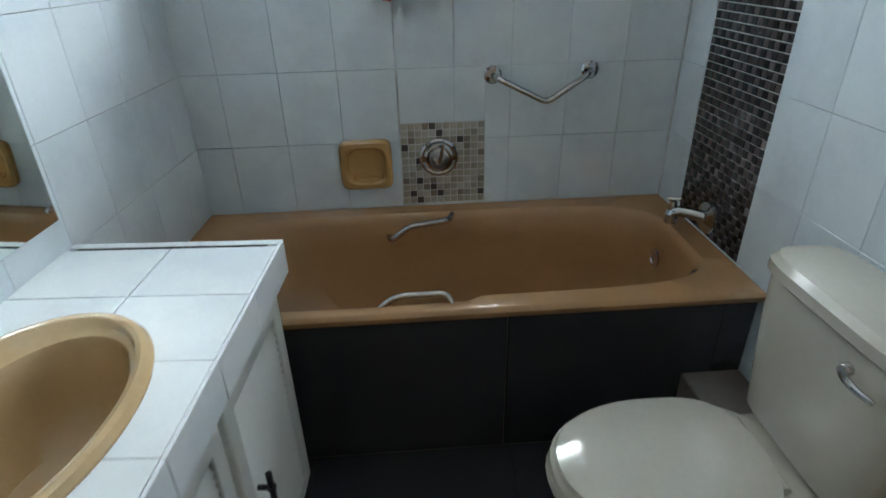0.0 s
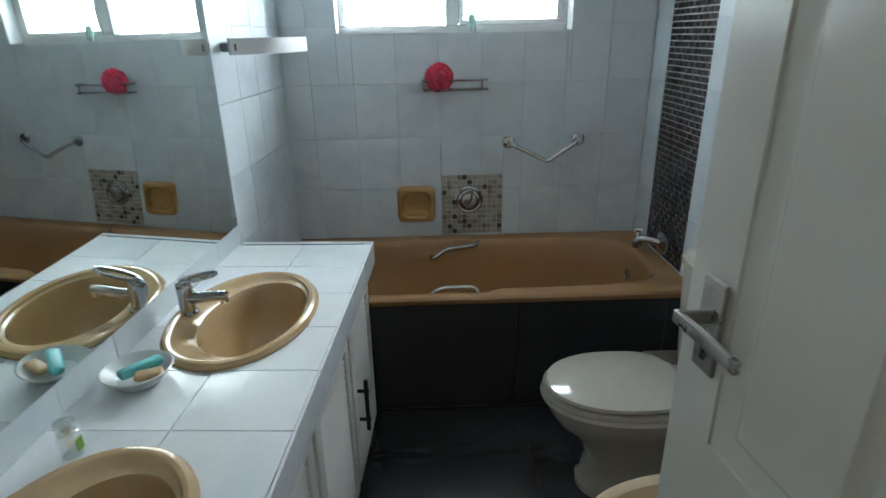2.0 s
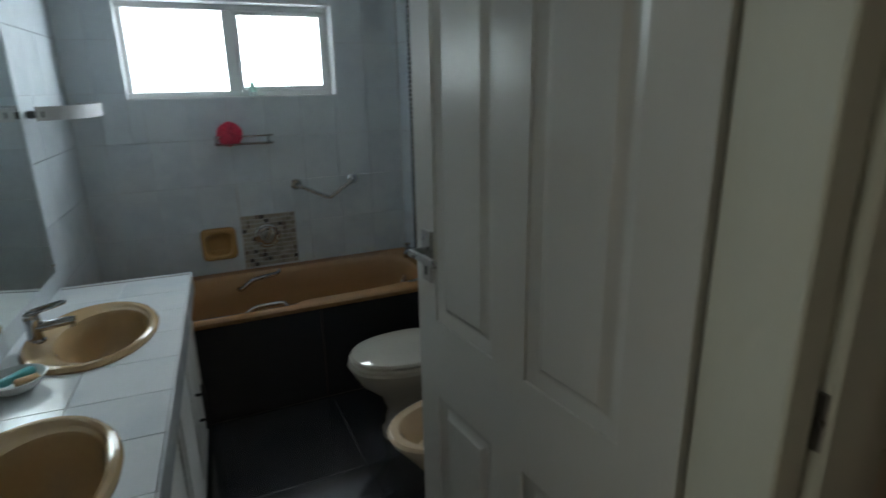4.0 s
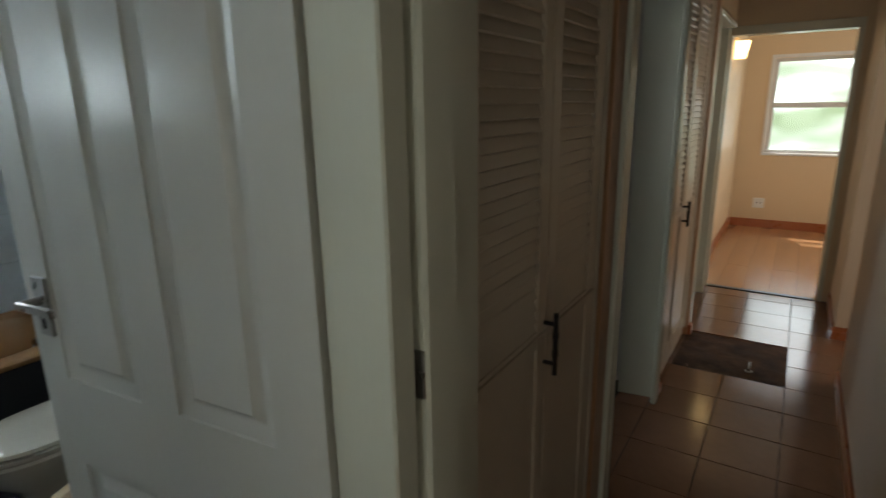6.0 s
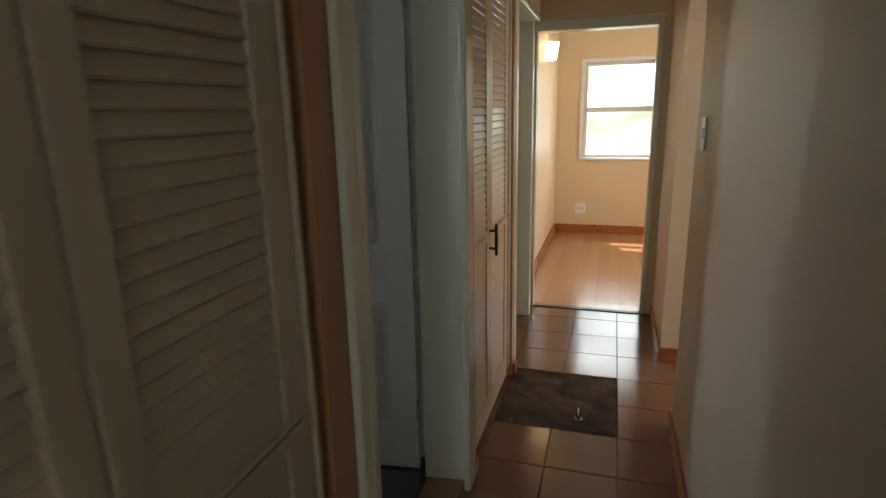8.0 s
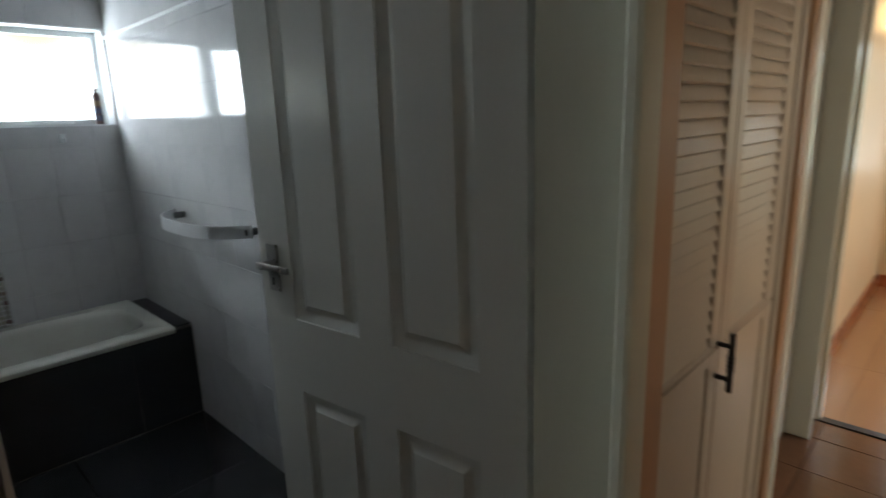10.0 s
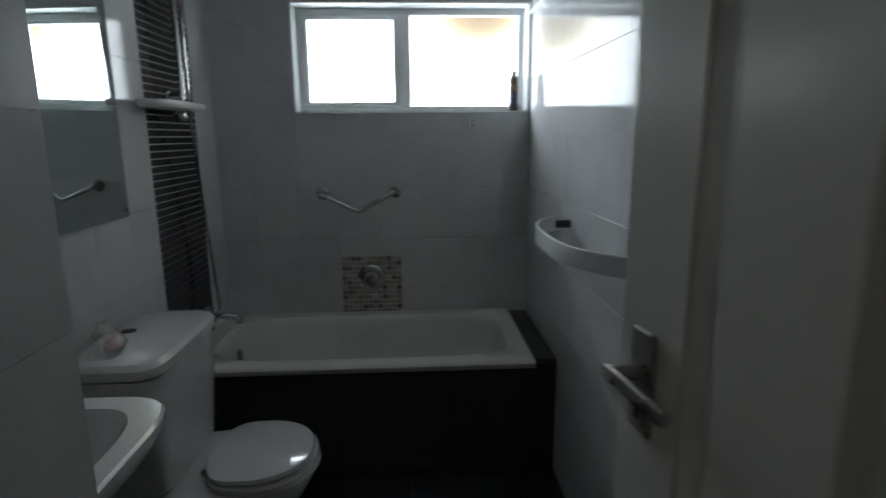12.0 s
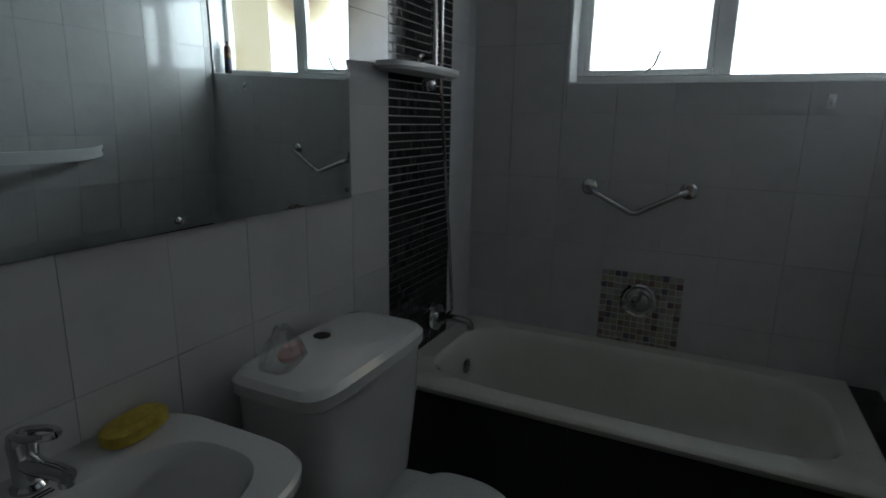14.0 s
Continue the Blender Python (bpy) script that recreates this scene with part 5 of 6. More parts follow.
dish = thing("soap_saucer", "round white soap saucer on the worktop", "soap dish", (-0.597, 0.358, VZ))
bm = bmesh.new()
loft(bm, [ring(0, 0, 0.0, 0.035, 0.035, 32), ring(0, 0, 0.004, 0.045, 0.045, 32), ring(0, 0, 0.034, 0.072, 0.072, 32), ring(0, 0, 0.036, 0.069, 0.069, 32), ring(0, 0, 0.012, 0.042, 0.042, 32), ring(0, 0, 0.010, 0.02, 0.02, 32)], True, True)
part("saucer", bm, WHITE_PLASTIC, dish)
bm = bmesh.new()
box(bm, -0.045, 0.045, -0.0145, 0.0145, 0, 0.020, bevel=0.007, seg=3)
bm.transform(Matrix.Translation((-0.592, 0.363, VZ + 0.022)) @ Matrix.Rotation(radians(52), 4, "Z") @ Matrix.Rotation(radians(-8), 4, "X"))
soap1 = solid("soap_bar", bm, TEAL_SOAP, "turquoise bar of soap in the saucer", "soap")
bm = bmesh.new()
box(bm, -0.028, 0.028, -0.015, 0.015, 0, 0.014, bevel=0.006, seg=3)
bm.transform(Matrix.Translation((-0.566, 0.345, VZ + 0.020)) @ Matrix.Rotation(radians(25), 4, "Z"))
soap2 = solid("soap_bar", bm, TAN_SOAP, "worn tan piece of soap in the saucer", "soap")
bt = thing("small_bottle", "small clear bottle with a lime print", "bottle", (-0.598, 0.138, VZ))
bm = bmesh.new()
lathe(bm, [(0.017, 0.0), (0.018, 0.004), (0.018, 0.046), (0.012, 0.052)], (0, 0, 0), 20)
part("bottle", bm, CLEAR, bt)
bm = bmesh.new()
lathe(bm, [(0.015, 0.046), (0.0155, 0.048), (0.019, 0.066), (0.018, 0.068)], (0, 0, 0), 20)
part("cap", bm, CLEAR, bt)
bm = boxes((0.0175, 0.0187, -0.008, 0.008, 0.012, 0.036))
part("print", bm, LIME_INK, bt, "lime green print")


# the whole vanity stands a little askew to the wall
ASKEW = Matrix.Translation((VX0, VY1, 0)) @ Matrix.Rotation(radians(-3.35), 4, "Z") @ Matrix.Translation((-VX0, -VY1, 0))
for ob in (van, top, bed, *BASIN_OBS, btap_a, dish, soap1, soap2, bt, wa_left, rail_a):
    ob.matrix_basis = ASKEW @ ob.matrix_basis


def mirror(name, label, pts, at, screws=()):
    """A bevel-edged mirror in a plane x = 0, seen from +x: y0, y1, z0, z1."""
    m = thing(name, label, "mirror", at)
    y0, y1, z0, z1 = pts
    e, d = 0.024, 0.0075
    bm = bmesh.new()
    r = [[Vector((x, yy, zz)) for yy, zz in ((y0 + k, z0 + k), (y1 - k, z0 + k), (y1 - k, z1 - k), (y0 + k, z1 - k))] for x, k in ((0.0, 0.0), (d - 0.0045, 0.0), (d, e))]
    loft(bm, r, True, True)
    part("glass", bm, MIRROR, m)
    for y, z in screws:
        bm = bmesh.new()
        lathe(bm, [(0.007, 0.0), (0.006, 0.003), (0.003, 0.004)], (0, 0, 0), 14, Matrix.Translation((d, y, z)) @ Matrix.Rotation(radians(90), 4, "Y"))
        part("screw", bm, CHROME, m)
    return m


mirror_a = mirror("vanity_mirror", "large frameless wall mirror above the vanity", (-0.45, 1.19, 0.852, 1.95), (AL + 0.002, 0, 0), ((1.165, 0.885),))
mirror_a.matrix_basis = ASKEW @ mirror_a.matrix_basis
mirror_b = mirror("wall_mirror", "wide frameless wall mirror with angled glass edges", (NOOK_Y + 0.03, 1.302, 1.135, 1.98), (BL + 0.002, 0, 0), ((1.28, 1.16), (0.75, 1.155)))
mirror_b.matrix_basis = Matrix.Translation((BL + 0.002, NOOK_Y + 0.03, 0)) @ Matrix.Rotation(radians(-0.8), 4, "Z") @ Matrix.Translation((0, -NOOK_Y - 0.03, 0))


# ---- washbasin of bathroom B ----
wb = thing("washbasin", "white pedestal washbasin with a broad rim", "washbasin", (BL, 0.425, 0))
n = 56
bm = bmesh.new()


def slab(z, x1, w, p=4.0, x0=0.0):
    return ring((x0 + x1) / 2, 0, z, (x1 - x0) / 2, w / 2, n, p)


loft(bm, [slab(0.56, 0.20, 0.20, 3), slab(0.66, 0.31, 0.36, 3.2), slab(0.75, 0.385, 0.51, 3.8), slab(0.785, 0.40, 0.535, 4.4), slab(0.80, 0.40, 0.535, 4.4), slab(0.806, 0.394, 0.527, 4.4),
          ring(0.225, 0, 0.803, 0.125, 0.215, n, 2.9), ring(0.225, 0, 0.79, 0.117, 0.205, n, 2.8), ring(0.22, 0, 0.72, 0.10, 0.17, n, 2.6), ring(0.215, 0, 0.67, 0.06, 0.10, n, 2.3), ring(0.21, 0, 0.66, 0.02, 0.02, n, 2)], True, True)
part("bowl", bm, WHITE_CER, wb)
bm = bmesh.new()
loft(bm, [slab(0.0, 0.24, 0.20, 3, 0.04), slab(0.03, 0.22, 0.18, 3, 0.04), slab(0.3, 0.19, 0.15, 3, 0.04), slab(0.58, 0.21, 0.18, 3, 0.04)], True, True)
part("pedestal", bm, WHITE_CER, wb)
bm = bmesh.new()
lathe(bm, [(0.012, 0.0), (0.012, 0.003), (0.007, 0.004)], (0, 0, 0), 18, Matrix.Translation((0.104, 0.0, 0.777)) @ Matrix.Rotation(radians(80), 4, "Y"))
part("overflow", bm, BLACK_HOLE, wb, "dark overflow hole")
for k in (0, 1):
    part("mark", boxes((0.074 + 0.008 * k, 0.078 + 0.008 * k, -0.018 + 0.006 * k, 0.018, 0.8045, 0.8052)), BLACK_HOLE, wb)
basin_tap((BL + 0.045, 0.43, 0.803), 0, "chrome single-lever tap on the white washbasin", 0.9)

bm = bmesh.new()
loft(bm, [ring(0, 0, 0.0, 0.028, 0.055, 28, 2.6), ring(0, 0, 0.006, 0.034, 0.062, 28, 2.6), ring(0, 0, 0.024, 0.034, 0.062, 28, 2.6), ring(0, 0, 0.032, 0.024, 0.05, 28, 2.6)], True, True)
bm.transform(Matrix.Translation((BL + 0.048, 0.60, 0.803)) @ Matrix.Rotation(radians(8), 4, "Z"))
solid("sponge", bm, SPONGE, "yellow sponge on the washbasin rim", "sponge")

# crumpled clear bag on the tank
bm = bmesh.new()
rng = random.Random(7)
rows = []
for z, r in ((0.0, 0.055), (0.015, 0.062), (0.04, 0.05), (0.065, 0.03), (0.085, 0.018)):
    rows.append([Vector((r * 0.7 * math.cos(t) * rng.uniform(0.7, 1.15), r * math.sin(t) * rng.uniform(0.7, 1.15), z + rng.uniform(-0.006, 0.006) * (z > 0))) for t in [2 * math.pi * i / 22 for i in range(22)]])
loft(bm, rows, True, True)
bm.transform(Matrix.Translation((BL + 0.135, 0.88, 0.8365)))
bag = solid("plastic_bag", bm, CLEAR, "crumpled clear plastic wrapping on the toilet tank", "plastic bag")
bm = bmesh.new()
loft(bm, [ring(0, 0, 0, 0.018, 0.03, 20, 2.4), ring(0, 0, 0.012, 0.022, 0.034, 20, 2.4), ring(0, 0, 0.03, 0.012, 0.02, 20, 2.4)], True, True)
bm.transform(Matrix.Translation((BL + 0.145, 0.895, 0.849)))
solid("soap_bar", bm, varied("pink_soap", (0.62, 0.30, 0.27), 0.5, 20, 90, 0.1, 0.1).m, "pink piece of soap in the clear wrapping", "soap")

# ---- shower set on the black strip ----
shs = thing("shower_set", "chrome shower rail with a hose and hand shower", "shower", (BL + 0.002, 1.735, 0))
bm = bmesh.new()
tube(bm, [(0.05, 0, 1.52), (0.05, 0, 2.05)], 0.011, 14)
part("riser", bm, CHROME, shs)
for z in (1.54, 2.03):
    bm = bmesh.new()
    tube(bm, [(0.0, 0, z), (0.05, 0, z)], 0.012, 12)
    lathe(bm, [(0.022, 0.0), (0.02, 0.006), (0.012, 0.008)], (0, 0, 0), 16, Matrix.Translation((0, 0, z)) @ Matrix.Rotation(radians(90), 4, "Y"))
    part("bracket", bm, CHROME, shs)
bm = bmesh.new()
lathe(bm, [(0.022, 0.0), (0.025, 0.012), (0.02, 0.03), (0.012, 0.035)], (0, 0, 0), 18, Matrix.Translation((0.05, -0.03, 1.445)) @ Matrix.Rotation(radians(20), 4, "X"))
part("knob", bm, CHROME, shs)
bm = bmesh.new()
pts = [(0.075, 0.012, 2.02), (0.07, 0.010, 1.72), (0.06, 0.035, 1.46), (0.05, 0.10, 1.17), (0.045, 0.165, 0.85), (0.05, 0.18, 0.70), (0.06, 0.165, 0.63)]
line = []
for i in range(len(pts) - 1):
    a, b = Vector(pts[i]), Vector(pts[i + 1])
    k = max(2, int((b - a).length / 0.006))
    line += [a.lerp(b, j / k) for j in range(k)]
for _ in range(30):
    line = [line[0]] + [(p + q * 2 + r) / 4 for p, q, r in zip(line, line[1:], line[2:])] + [line[-1]]
tube(bm, line, [0.0075 if i % 2 else 0.0062 for i in range(len(line))], 8)
part("hose", bm, CHROME, shs, "ribbed chrome shower hose")
bm = bmesh.new()
tube(bm, [(0.075, 0.012, 1.99), (0.08, -0.01, 2.09), (0.11, -0.03, 2.15)], [0.010, 0.012, 0.014], 12)
lathe(bm, [(0.014, 0.03), (0.045, 0.008), (0.05, 0.0), (0.046, -0.006)], (0, 0, 0), 24, Matrix.Translation((0.13, -0.04, 2.16)) @ Matrix.Rotation(radians(50), 4, "Y"))
part("hand_shower", bm, CHROME, shs)
bm = bmesh.new()
loft(bm, [ring(0.06, -0.11, 1.485, 0.055, 0.20, 36, 3.5), ring(0.06, -0.11, 1.495, 0.062, 0.21, 36, 3.5), ring(0.06, -0.11, 1.508, 0.062, 0.21, 36, 3.5), ring(0.06, -0.11, 1.500, 0.055, 0.20, 36, 3.5)], True, True)
part("soap_tray", bm, GREY_PLASTIC, shs, "grey soap tray on the shower rail")

mx = thing("bath_tap", "chrome bath mixer taps on the black strip", "bath tap", (BL + 0.002, 1.88, 0.60))
bm = bmesh.new()
lathe(bm, [(0.055, 0.0), (0.052, 0.010), (0.03, 0.016)], (0, 0, 0), 28, Matrix.Rotation(radians(90), 4, "Y"))
part("plate", bm, CHROME, mx)
bm = bmesh.new()
tube(bm, rounded([(0.0, 0, 0), (0.07, 0, 0.01), (0.14, 0.01, 0.0), (0.145, 0.01, -0.03)], 0.02, 5), 0.014, 14)
part("spout", bm, CHROME, mx)
bm = bmesh.new()
lathe(bm, [(0.024, 0.0), (0.022, 0.03), (0.010, 0.035)], (0, 0, 0), 18, Matrix.Translation((0.014, 0, 0.0)) @ Matrix.Rotation(radians(90), 4, "Y"))
tube(bm, [(0.04, 0, 0), (0.075, -0.015, 0.045)], [0.008, 0.006], 10)
part("lever", bm, CHROME, mx)

hk = thing("wall_hook", "small white hook below the window", "hook", (2.565, BB - 0.001, 1.43))
bm = bmesh.new()
box(bm, -0.012, 0.012, -0.005, 0.0, -0.022, 0.022, bevel=0.002)
part("plate", bm, WHITE_PLASTIC, hk)
bm = bmesh.new()
tube(bm, rounded([(0, -0.004, 0.008), (0, -0.02, -0.016), (0, -0.028, 0.0)], 0.008, 4), 0.004, 8)
part("prong", bm, WHITE_PLASTIC, hk)


def bottle(at, label, profile, cap, bands, material, cap_material):
    b = thing("bottle", label, "bottle", at)
    bm = bmesh.new()
    lathe(bm, profile, (0, 0, 0), 24)
    part("body", bm, material, b)
    bm = bmesh.new()
    lathe(bm, cap, (0, 0, 0), 18)
    part("cap", bm, cap_material, b)
    for z0, z1, r, mat in bands:
        bm = bmesh.new()
        lathe(bm, [(r, z0), (r + 0.0006, z0 + 0.001), (r + 0.0006, z1 - 0.001), (r, z1)], (0, 0, 0), 24)
        part("label_band", bm, mat, b)
    return b


bottle((2.772, BB + 0.075, BW[2] + 0.006), "dark brown bottle with yellow and navy bands on the sill",
       [(0.020, 0.0), (0.022, 0.003), (0.022, 0.15), (0.016, 0.165), (0.010, 0.170)], [(0.011, 0.168), (0.011, 0.186), (0.007, 0.192)],
       [(0.02, 0.05, 0.0222, NAVY_INK), (0.056, 0.085, 0.0222, NAVY_INK), (0.098, 0.125, 0.0222, YELLOW_INK)], BROWN_PLASTIC, BROWN_PLASTIC)
bottle((0.20, AB + 0.055, AW[2] + 0.006), "green bottle with a pointed cap on the sill",
       [(0.015, 0.0), (0.017, 0.003), (0.017, 0.085), (0.013, 0.100), (0.010, 0.104)], [(0.011, 0.102), (0.012, 0.118), (0.006, 0.128), (0.004, 0.152), (0.002, 0.156)],
       [(0.02, 0.07, 0.0172, varied("pale_green_label", (0.34, 0.54, 0.48), 0.4, 30, 90, 0.1, 0.04).m)], PALE_BOTTLE, PALE_BOTTLE)

# ---- hall and end room ----
sw = thing("light_switch", "white light switch on the hall wall", "light switch", (3.03, HS, 1.36))
part("plate", boxes((-0.036, 0.036, 0.0, 0.009, -0.06, 0.06), bevel=0.003), WHITE_PLASTIC, sw)
part("rocker", boxes((-0.011, 0.011, 0.009, 0.014, -0.02, 0.02), bevel=0.002), WHITE_PLASTIC, sw)
so = thing("wall_socket", "white wall socket above the skirting", "socket", (EAST_X, -1.02, 0.295))
part("plate", boxes((-0.009, 0.0, -0.06, 0.06, -0.06, 0.06), bevel=0.003), WHITE_PLASTIC, so)
for y in (-0.02, 0.02):
    part("pin_hole", boxes((-0.0096, -0.0088, y - 0.006, y + 0.006, -0.006, 0.006)), BLACK_HOLE, so)

lamp = thing("wall_lamp", "lit cream half-round wall lamp", "wall lamp", (6.25, -0.72, 1.89))
shade_mat = Mat("lit_lamp_shade", (0.8, 0.7, 0.5), 0.5)
shade_mat.b.inputs["Emission Color"].default_value = (1.0, 0.66, 0.26, 1)
shade_mat.b.inputs["Emission Strength"].default_value = LAMP
bm = bmesh.new()
rows = []
for z, r in ((0.0, 0.055), (0.01, 0.062), (0.10, 0.074), (0.16, 0.080)):
    rows.append([Vector((r * math.cos(t), -r * 1.5 * math.sin(t), z)) for t in [math.pi * i / 20 for i in range(21)]])
loft(bm, rows, True, False)
part("shade", bm, shade_mat.m, lamp, "glowing cream shade")
part("back_plate", boxes((-0.05, 0.05, -0.006, 0.0, 0.02, 0.14), bevel=0.002), STEEL, lamp)

# patch of missing tiles with a pipe stub
PX0, PX1, PY0, PY1 = 3.11, 3.70, -1.45, HN - 0.004
patch = bmesh.new()
gx, gy = 30, 30
rng = random.Random(3)
grid = [[patch.verts.new((PX0 + (PX1 - PX0) * i / gx, PY0 + (PY1 - PY0) * j / gy, -0.0075 + 0.0065 * noise.noise(Vector((i * 0.25, j * 0.25, 0))) + rng.uniform(-0.0006, 0.0006))) for j in range(gy + 1)] for i in range(gx + 1)]
for i in range(gx):
    for j in range(gy):
        patch.faces.new((grid[i][j], grid[i + 1][j], grid[i + 1][j + 1], grid[i][j + 1]))
solid("bare_floor_patch", patch, SCREED, "patch of bare brown screed where tiles are missing", "floor patch", "structure")
st = thing("pipe_stub", "short shiny pipe stub in the bare patch", "pipe stub", (3.235, -1.27, -0.006))
bm = bmesh.new()
tube(bm, [(0, 0, 0), (0, 0, 0.02), (0.015, 0.0, 0.055)], [0.013, 0.012, 0.011], 14)
part("pipe", bm, CHROME, st)
bm = bmesh.new()
lathe(bm, [(0.02, 0.0), (0.019, 0.006), (0.013, 0.008)], (0, 0, 0), 16)
part("collar", bm, STEEL, st)

# ---- pieces: tiles, mosaics, planks ----
Z0A = RIM_A + 0.245 - 3 * 0.245
zA = steps(0.0, CEIL, 0.244, 0.770)
uA = steps(AL, AR, 0.1925, 0.047)
MOS_A = (0.051, 0.346, 0.533, 0.831)
lay(wa_back, "tile", TILE_A, (0, AB + T, 0), (1, 0, 0), (0, 0, 1), uA, [z for z in zA if z > 0.4], [AW, MOS_A, (AL, AR, 0, RIM_A - 0.03)], gap=0.0012, chamfer=0.0008, wobble=0.0002, seed=11)
lay(wa_left, "tile", TILE_A, (AL - T, 0, 0), (0, 1, 0), (0, 0, 1), steps(AS, AB, 0.1925, 1.21), [z for z in zA if z > 0.2], gap=0.0012, chamfer=0.0008, wobble=0.0002, seed=12)
STRIP = (-1.775, -1.395, RIM_A, CEIL)
lay(wa_right, "tile", TILE_A, (AR + T, 0, 0), (0, -1, 0), (0, 0, 1), steps(-AB, 0.19, 0.1925, -1.395), zA, [STRIP], gap=0.0012, chamfer=0.0008, wobble=0.0002, seed=13)
MOS_B = (1.908, 2.206, 0.497, 0.795)
zB = steps(0.0, CEIL, 0.25, 1.386)
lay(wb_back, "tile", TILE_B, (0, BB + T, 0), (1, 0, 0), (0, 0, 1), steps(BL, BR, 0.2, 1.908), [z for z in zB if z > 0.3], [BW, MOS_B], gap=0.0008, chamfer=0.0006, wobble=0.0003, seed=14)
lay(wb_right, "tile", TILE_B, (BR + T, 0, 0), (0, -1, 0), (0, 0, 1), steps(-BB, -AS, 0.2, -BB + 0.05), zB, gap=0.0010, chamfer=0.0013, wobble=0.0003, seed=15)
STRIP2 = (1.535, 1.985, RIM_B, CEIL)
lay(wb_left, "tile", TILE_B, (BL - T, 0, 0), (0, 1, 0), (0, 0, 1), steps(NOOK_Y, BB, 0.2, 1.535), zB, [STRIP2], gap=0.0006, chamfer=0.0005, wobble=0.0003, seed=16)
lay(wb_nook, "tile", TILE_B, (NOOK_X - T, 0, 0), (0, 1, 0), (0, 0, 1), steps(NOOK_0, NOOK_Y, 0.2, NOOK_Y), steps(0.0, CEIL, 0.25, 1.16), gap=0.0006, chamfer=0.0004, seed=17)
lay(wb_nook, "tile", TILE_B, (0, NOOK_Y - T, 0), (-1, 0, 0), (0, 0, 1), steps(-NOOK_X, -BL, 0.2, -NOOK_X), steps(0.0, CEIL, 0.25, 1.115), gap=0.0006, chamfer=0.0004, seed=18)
lay(pa, "tile", BLACK_TILE, (0, 1.262, 0), (1, 0, 0), (0, 0, 1), [AL, -0.28, 0.32, 0.92, AR], [0.004, RIM_A - 0.035], seed=21, gap=0.004)
lay(pb, "tile", BLACK_TILE, (0, 1.562, 0), (1, 0, 0), (0, 0, 1), [BL, 1.95, 2.55, BR], [0.004, RIM_B - 0.035], seed=22)
lay(pb, "tile", BLACK_TILE, (0, 0, RIM_B - 0.02), (1, 0, 0), (0, 1, 0), [2.746, BR], [1.562, 1.88, BB], seed=23)
lay(floor_a, "floor_tile", BLACK_TILE, (0, 0, -T), (1, 0, 0), (0, 1, 0), [AL, -0.25, 0.34, 0.93, AR], steps(AS, 1.262, 0.6, 1.262), seed=24)
lay(floor_b, "floor_tile", BLACK_TILE, (0, 0, -T), (1, 0, 0), (0, 1, 0), steps(BL, BR, 0.6, BL + 0.3), steps(AS, 1.562, 0.6, 1.562), seed=25)
lay(floor_h, "floor_tile", HALL_TILE, (0, 0, -0.012), (1, 0, 0), (0, 1, 0), steps(-1.6, END_X - 0.02, 0.295, 3.11), [HS - HST, -1.45, -1.155, HN + 0.01, AS], [(PX0, PX1, PY0, PY1 + 0.02)], d=0.012, seed=26, gap=0.004)
lay(floor_s, "floor_tile", HALL_TILE, (0, 0, -T), (1, 0, 0), (0, 1, 0), steps(2.4, END_X, 0.295, 3.11), steps(-4.0, HS - HST, 0.295, HS - HST), seed=27, gap=0.004)
lay(floor_e, "plank", LAMINATE, (0, 0, -T), (1, 0, 0), (0, 1, 0), [END_X + 0.03, 5.55, 6.75, EAST_X], steps(-3.3, -0.72, 0.19, -0.72), wobble=0.00004, seed=28, gap=0.0012, chamfer=0.0006)


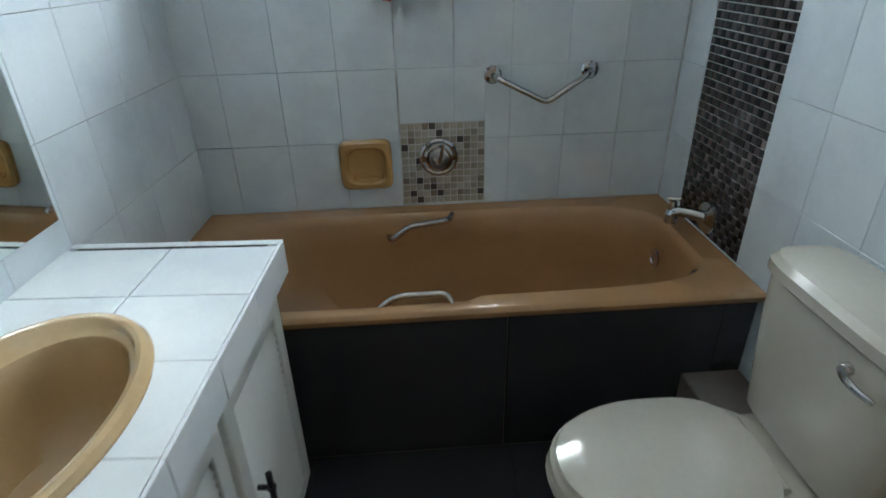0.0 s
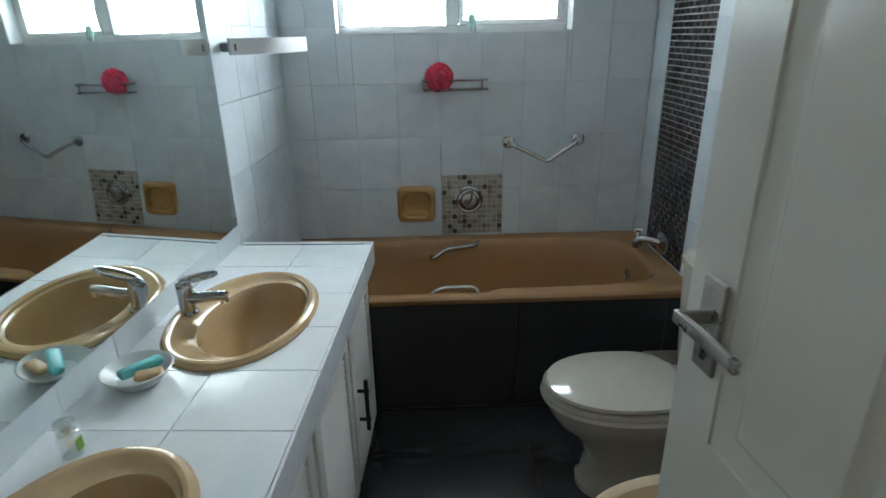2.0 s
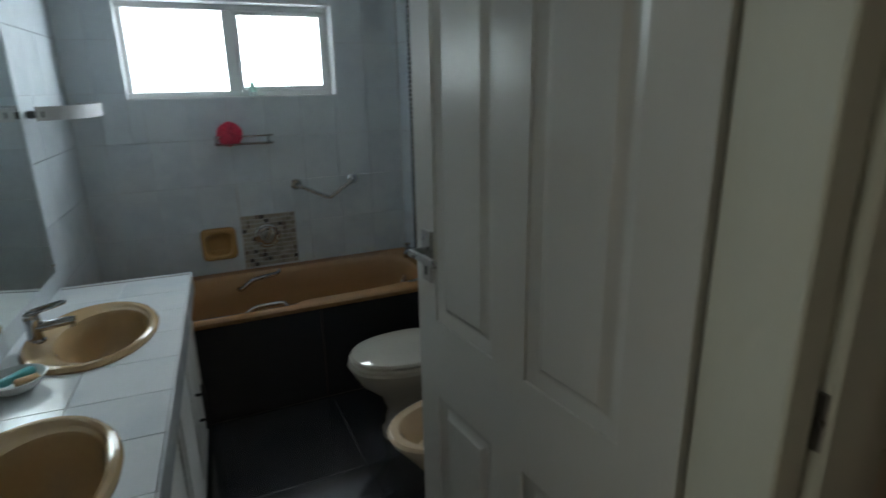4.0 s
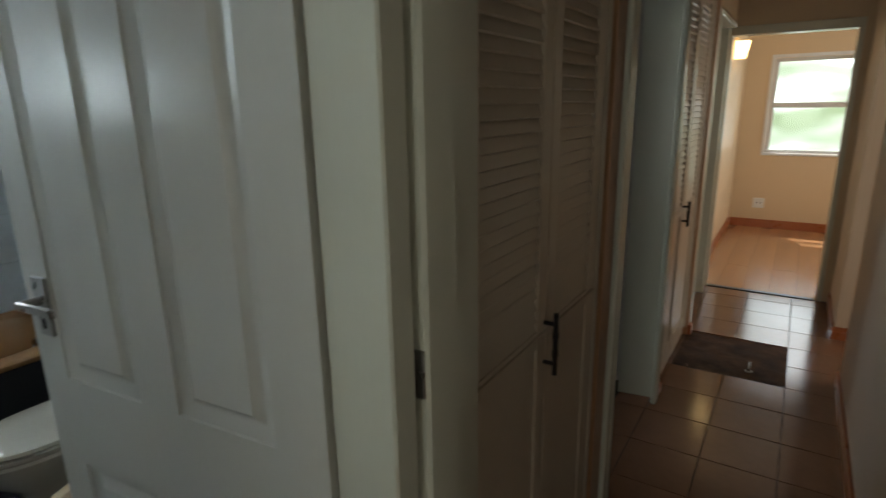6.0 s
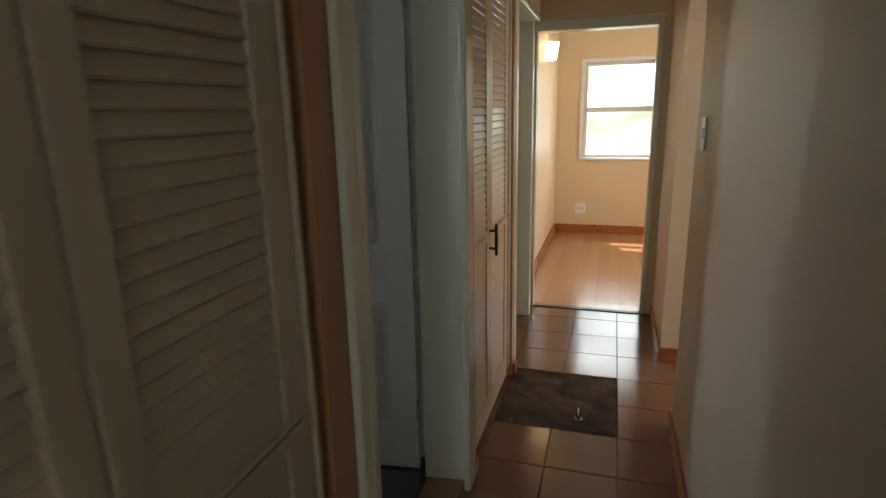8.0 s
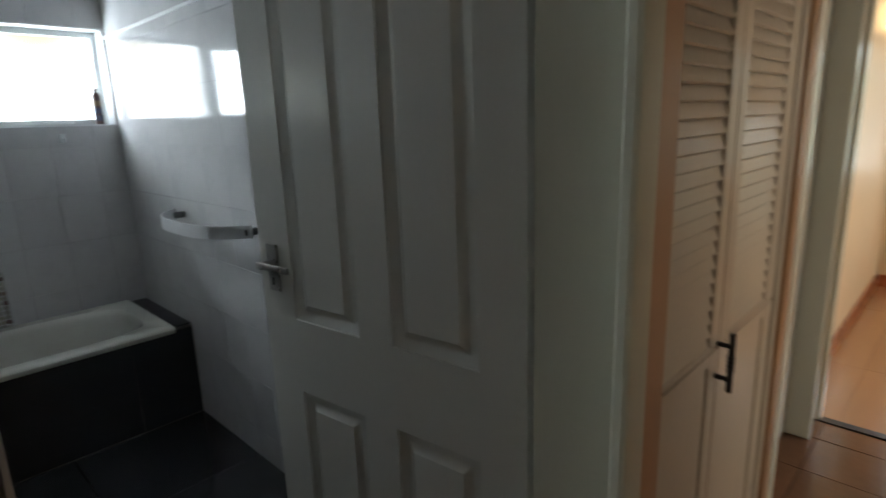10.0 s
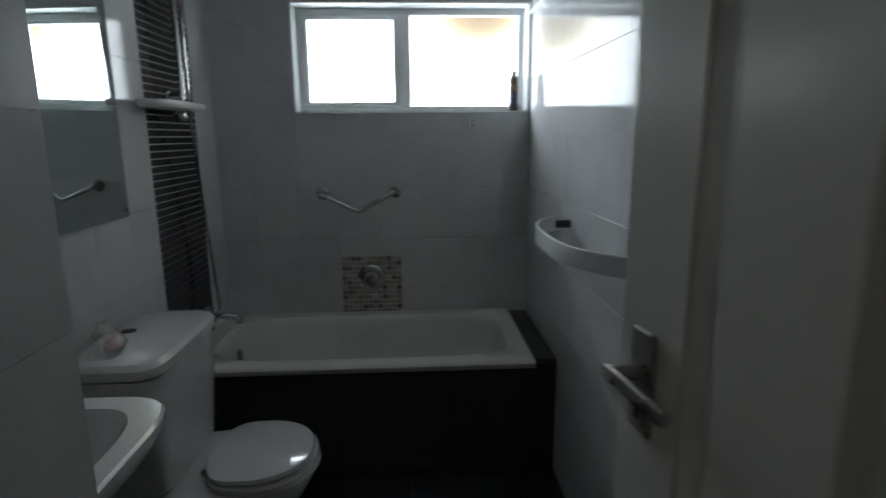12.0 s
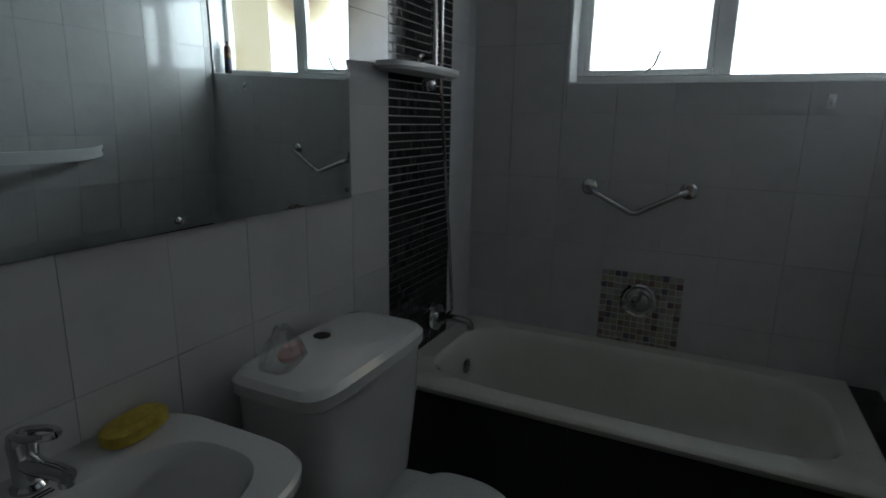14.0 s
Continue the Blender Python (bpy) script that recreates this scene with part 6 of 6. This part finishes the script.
def mosaic(parent, mats, origin, u, v, area, cell, gap, near, seed, d=0.0055):
    """Chips over an area: those inside `near` are pieces, the others one mesh."""
    u0, u1, v0, v1 = area
    nu, nv = round((u1 - u0) / cell[0]), round((v1 - v0) / cell[1])
    cu, cv = (u1 - u0) / nu, (v1 - v0) / nv
    for j in range(nv):
        if v0 + cv * (j + 1) <= near + 1e-6:
            for k in range(len(mats[0])):
                for i in range(nu):
                    if (i + j) % len(mats[0]) == k:
                        lay(parent, "mosaic_chip", mats[0][k], origin, u, v, [u0 + cu * i, u0 + cu * (i + 1)], [v0 + cv * j, v0 + cv * (j + 1)], gap=gap, d=d, chamfer=0.001, wobble=0.006, seed=seed + i * 97 + j)
    done = max(j for j in range(nv + 1) if v0 + cv * j <= near + 1e-6)
    cells = [(u0 + cu * i + gap / 2, u0 + cu * (i + 1) - gap / 2, v0 + cv * j + gap / 2, v0 + cv * (j + 1) - gap / 2) for j in range(done, nv) for i in range(nu)]
    for k, mat in enumerate(mats[1]):
        some = [c for n, c in enumerate(cells) if (n % nu + n // nu + done) % len(mats[1]) == k]
        if some:
            joined("mosaic_field", mat, origin, u, v, some, parent, d)


for name, (a, b, c, d), y, w in (("mosaic_bed", MOS_A, AB + T, wa_back), ("mosaic_bed", MOS_B, BB + T, wb_back)):
    part(name, boxes((a, b, y - 0.0042, y, c, d)), GROUT, w)
mosaic(wa_back, ((PANEL_A,), (PANEL_A,)), (0, AB + T, 0), (1, 0, 0), (0, 0, 1), MOS_A, (0.0246, 0.0248), 0.002, 9, 31)
mosaic(wb_back, ((PANEL_B,), (PANEL_B,)), (0, BB + T, 0), (1, 0, 0), (0, 0, 1), MOS_B, (0.0248, 0.0248), 0.002, 9, 32)
mosaic(wa_right, ((STRIP_A, STRIP_A2), (STRIP_A_FAR, STRIP_A2_FAR)), (AR + T, 0, 0), (0, -1, 0), (0, 0, 1), STRIP, (0.0243, 0.0243), 0.0028, 1.0, 33)
mosaic(wb_left, ((STRIP_B,), (STRIP_B_FAR,)), (BL - T, 0, 0), (0, 1, 0), (0, 0, 1), STRIP2, (0.0265, 0.0265), 0.003, 0.93, 34)
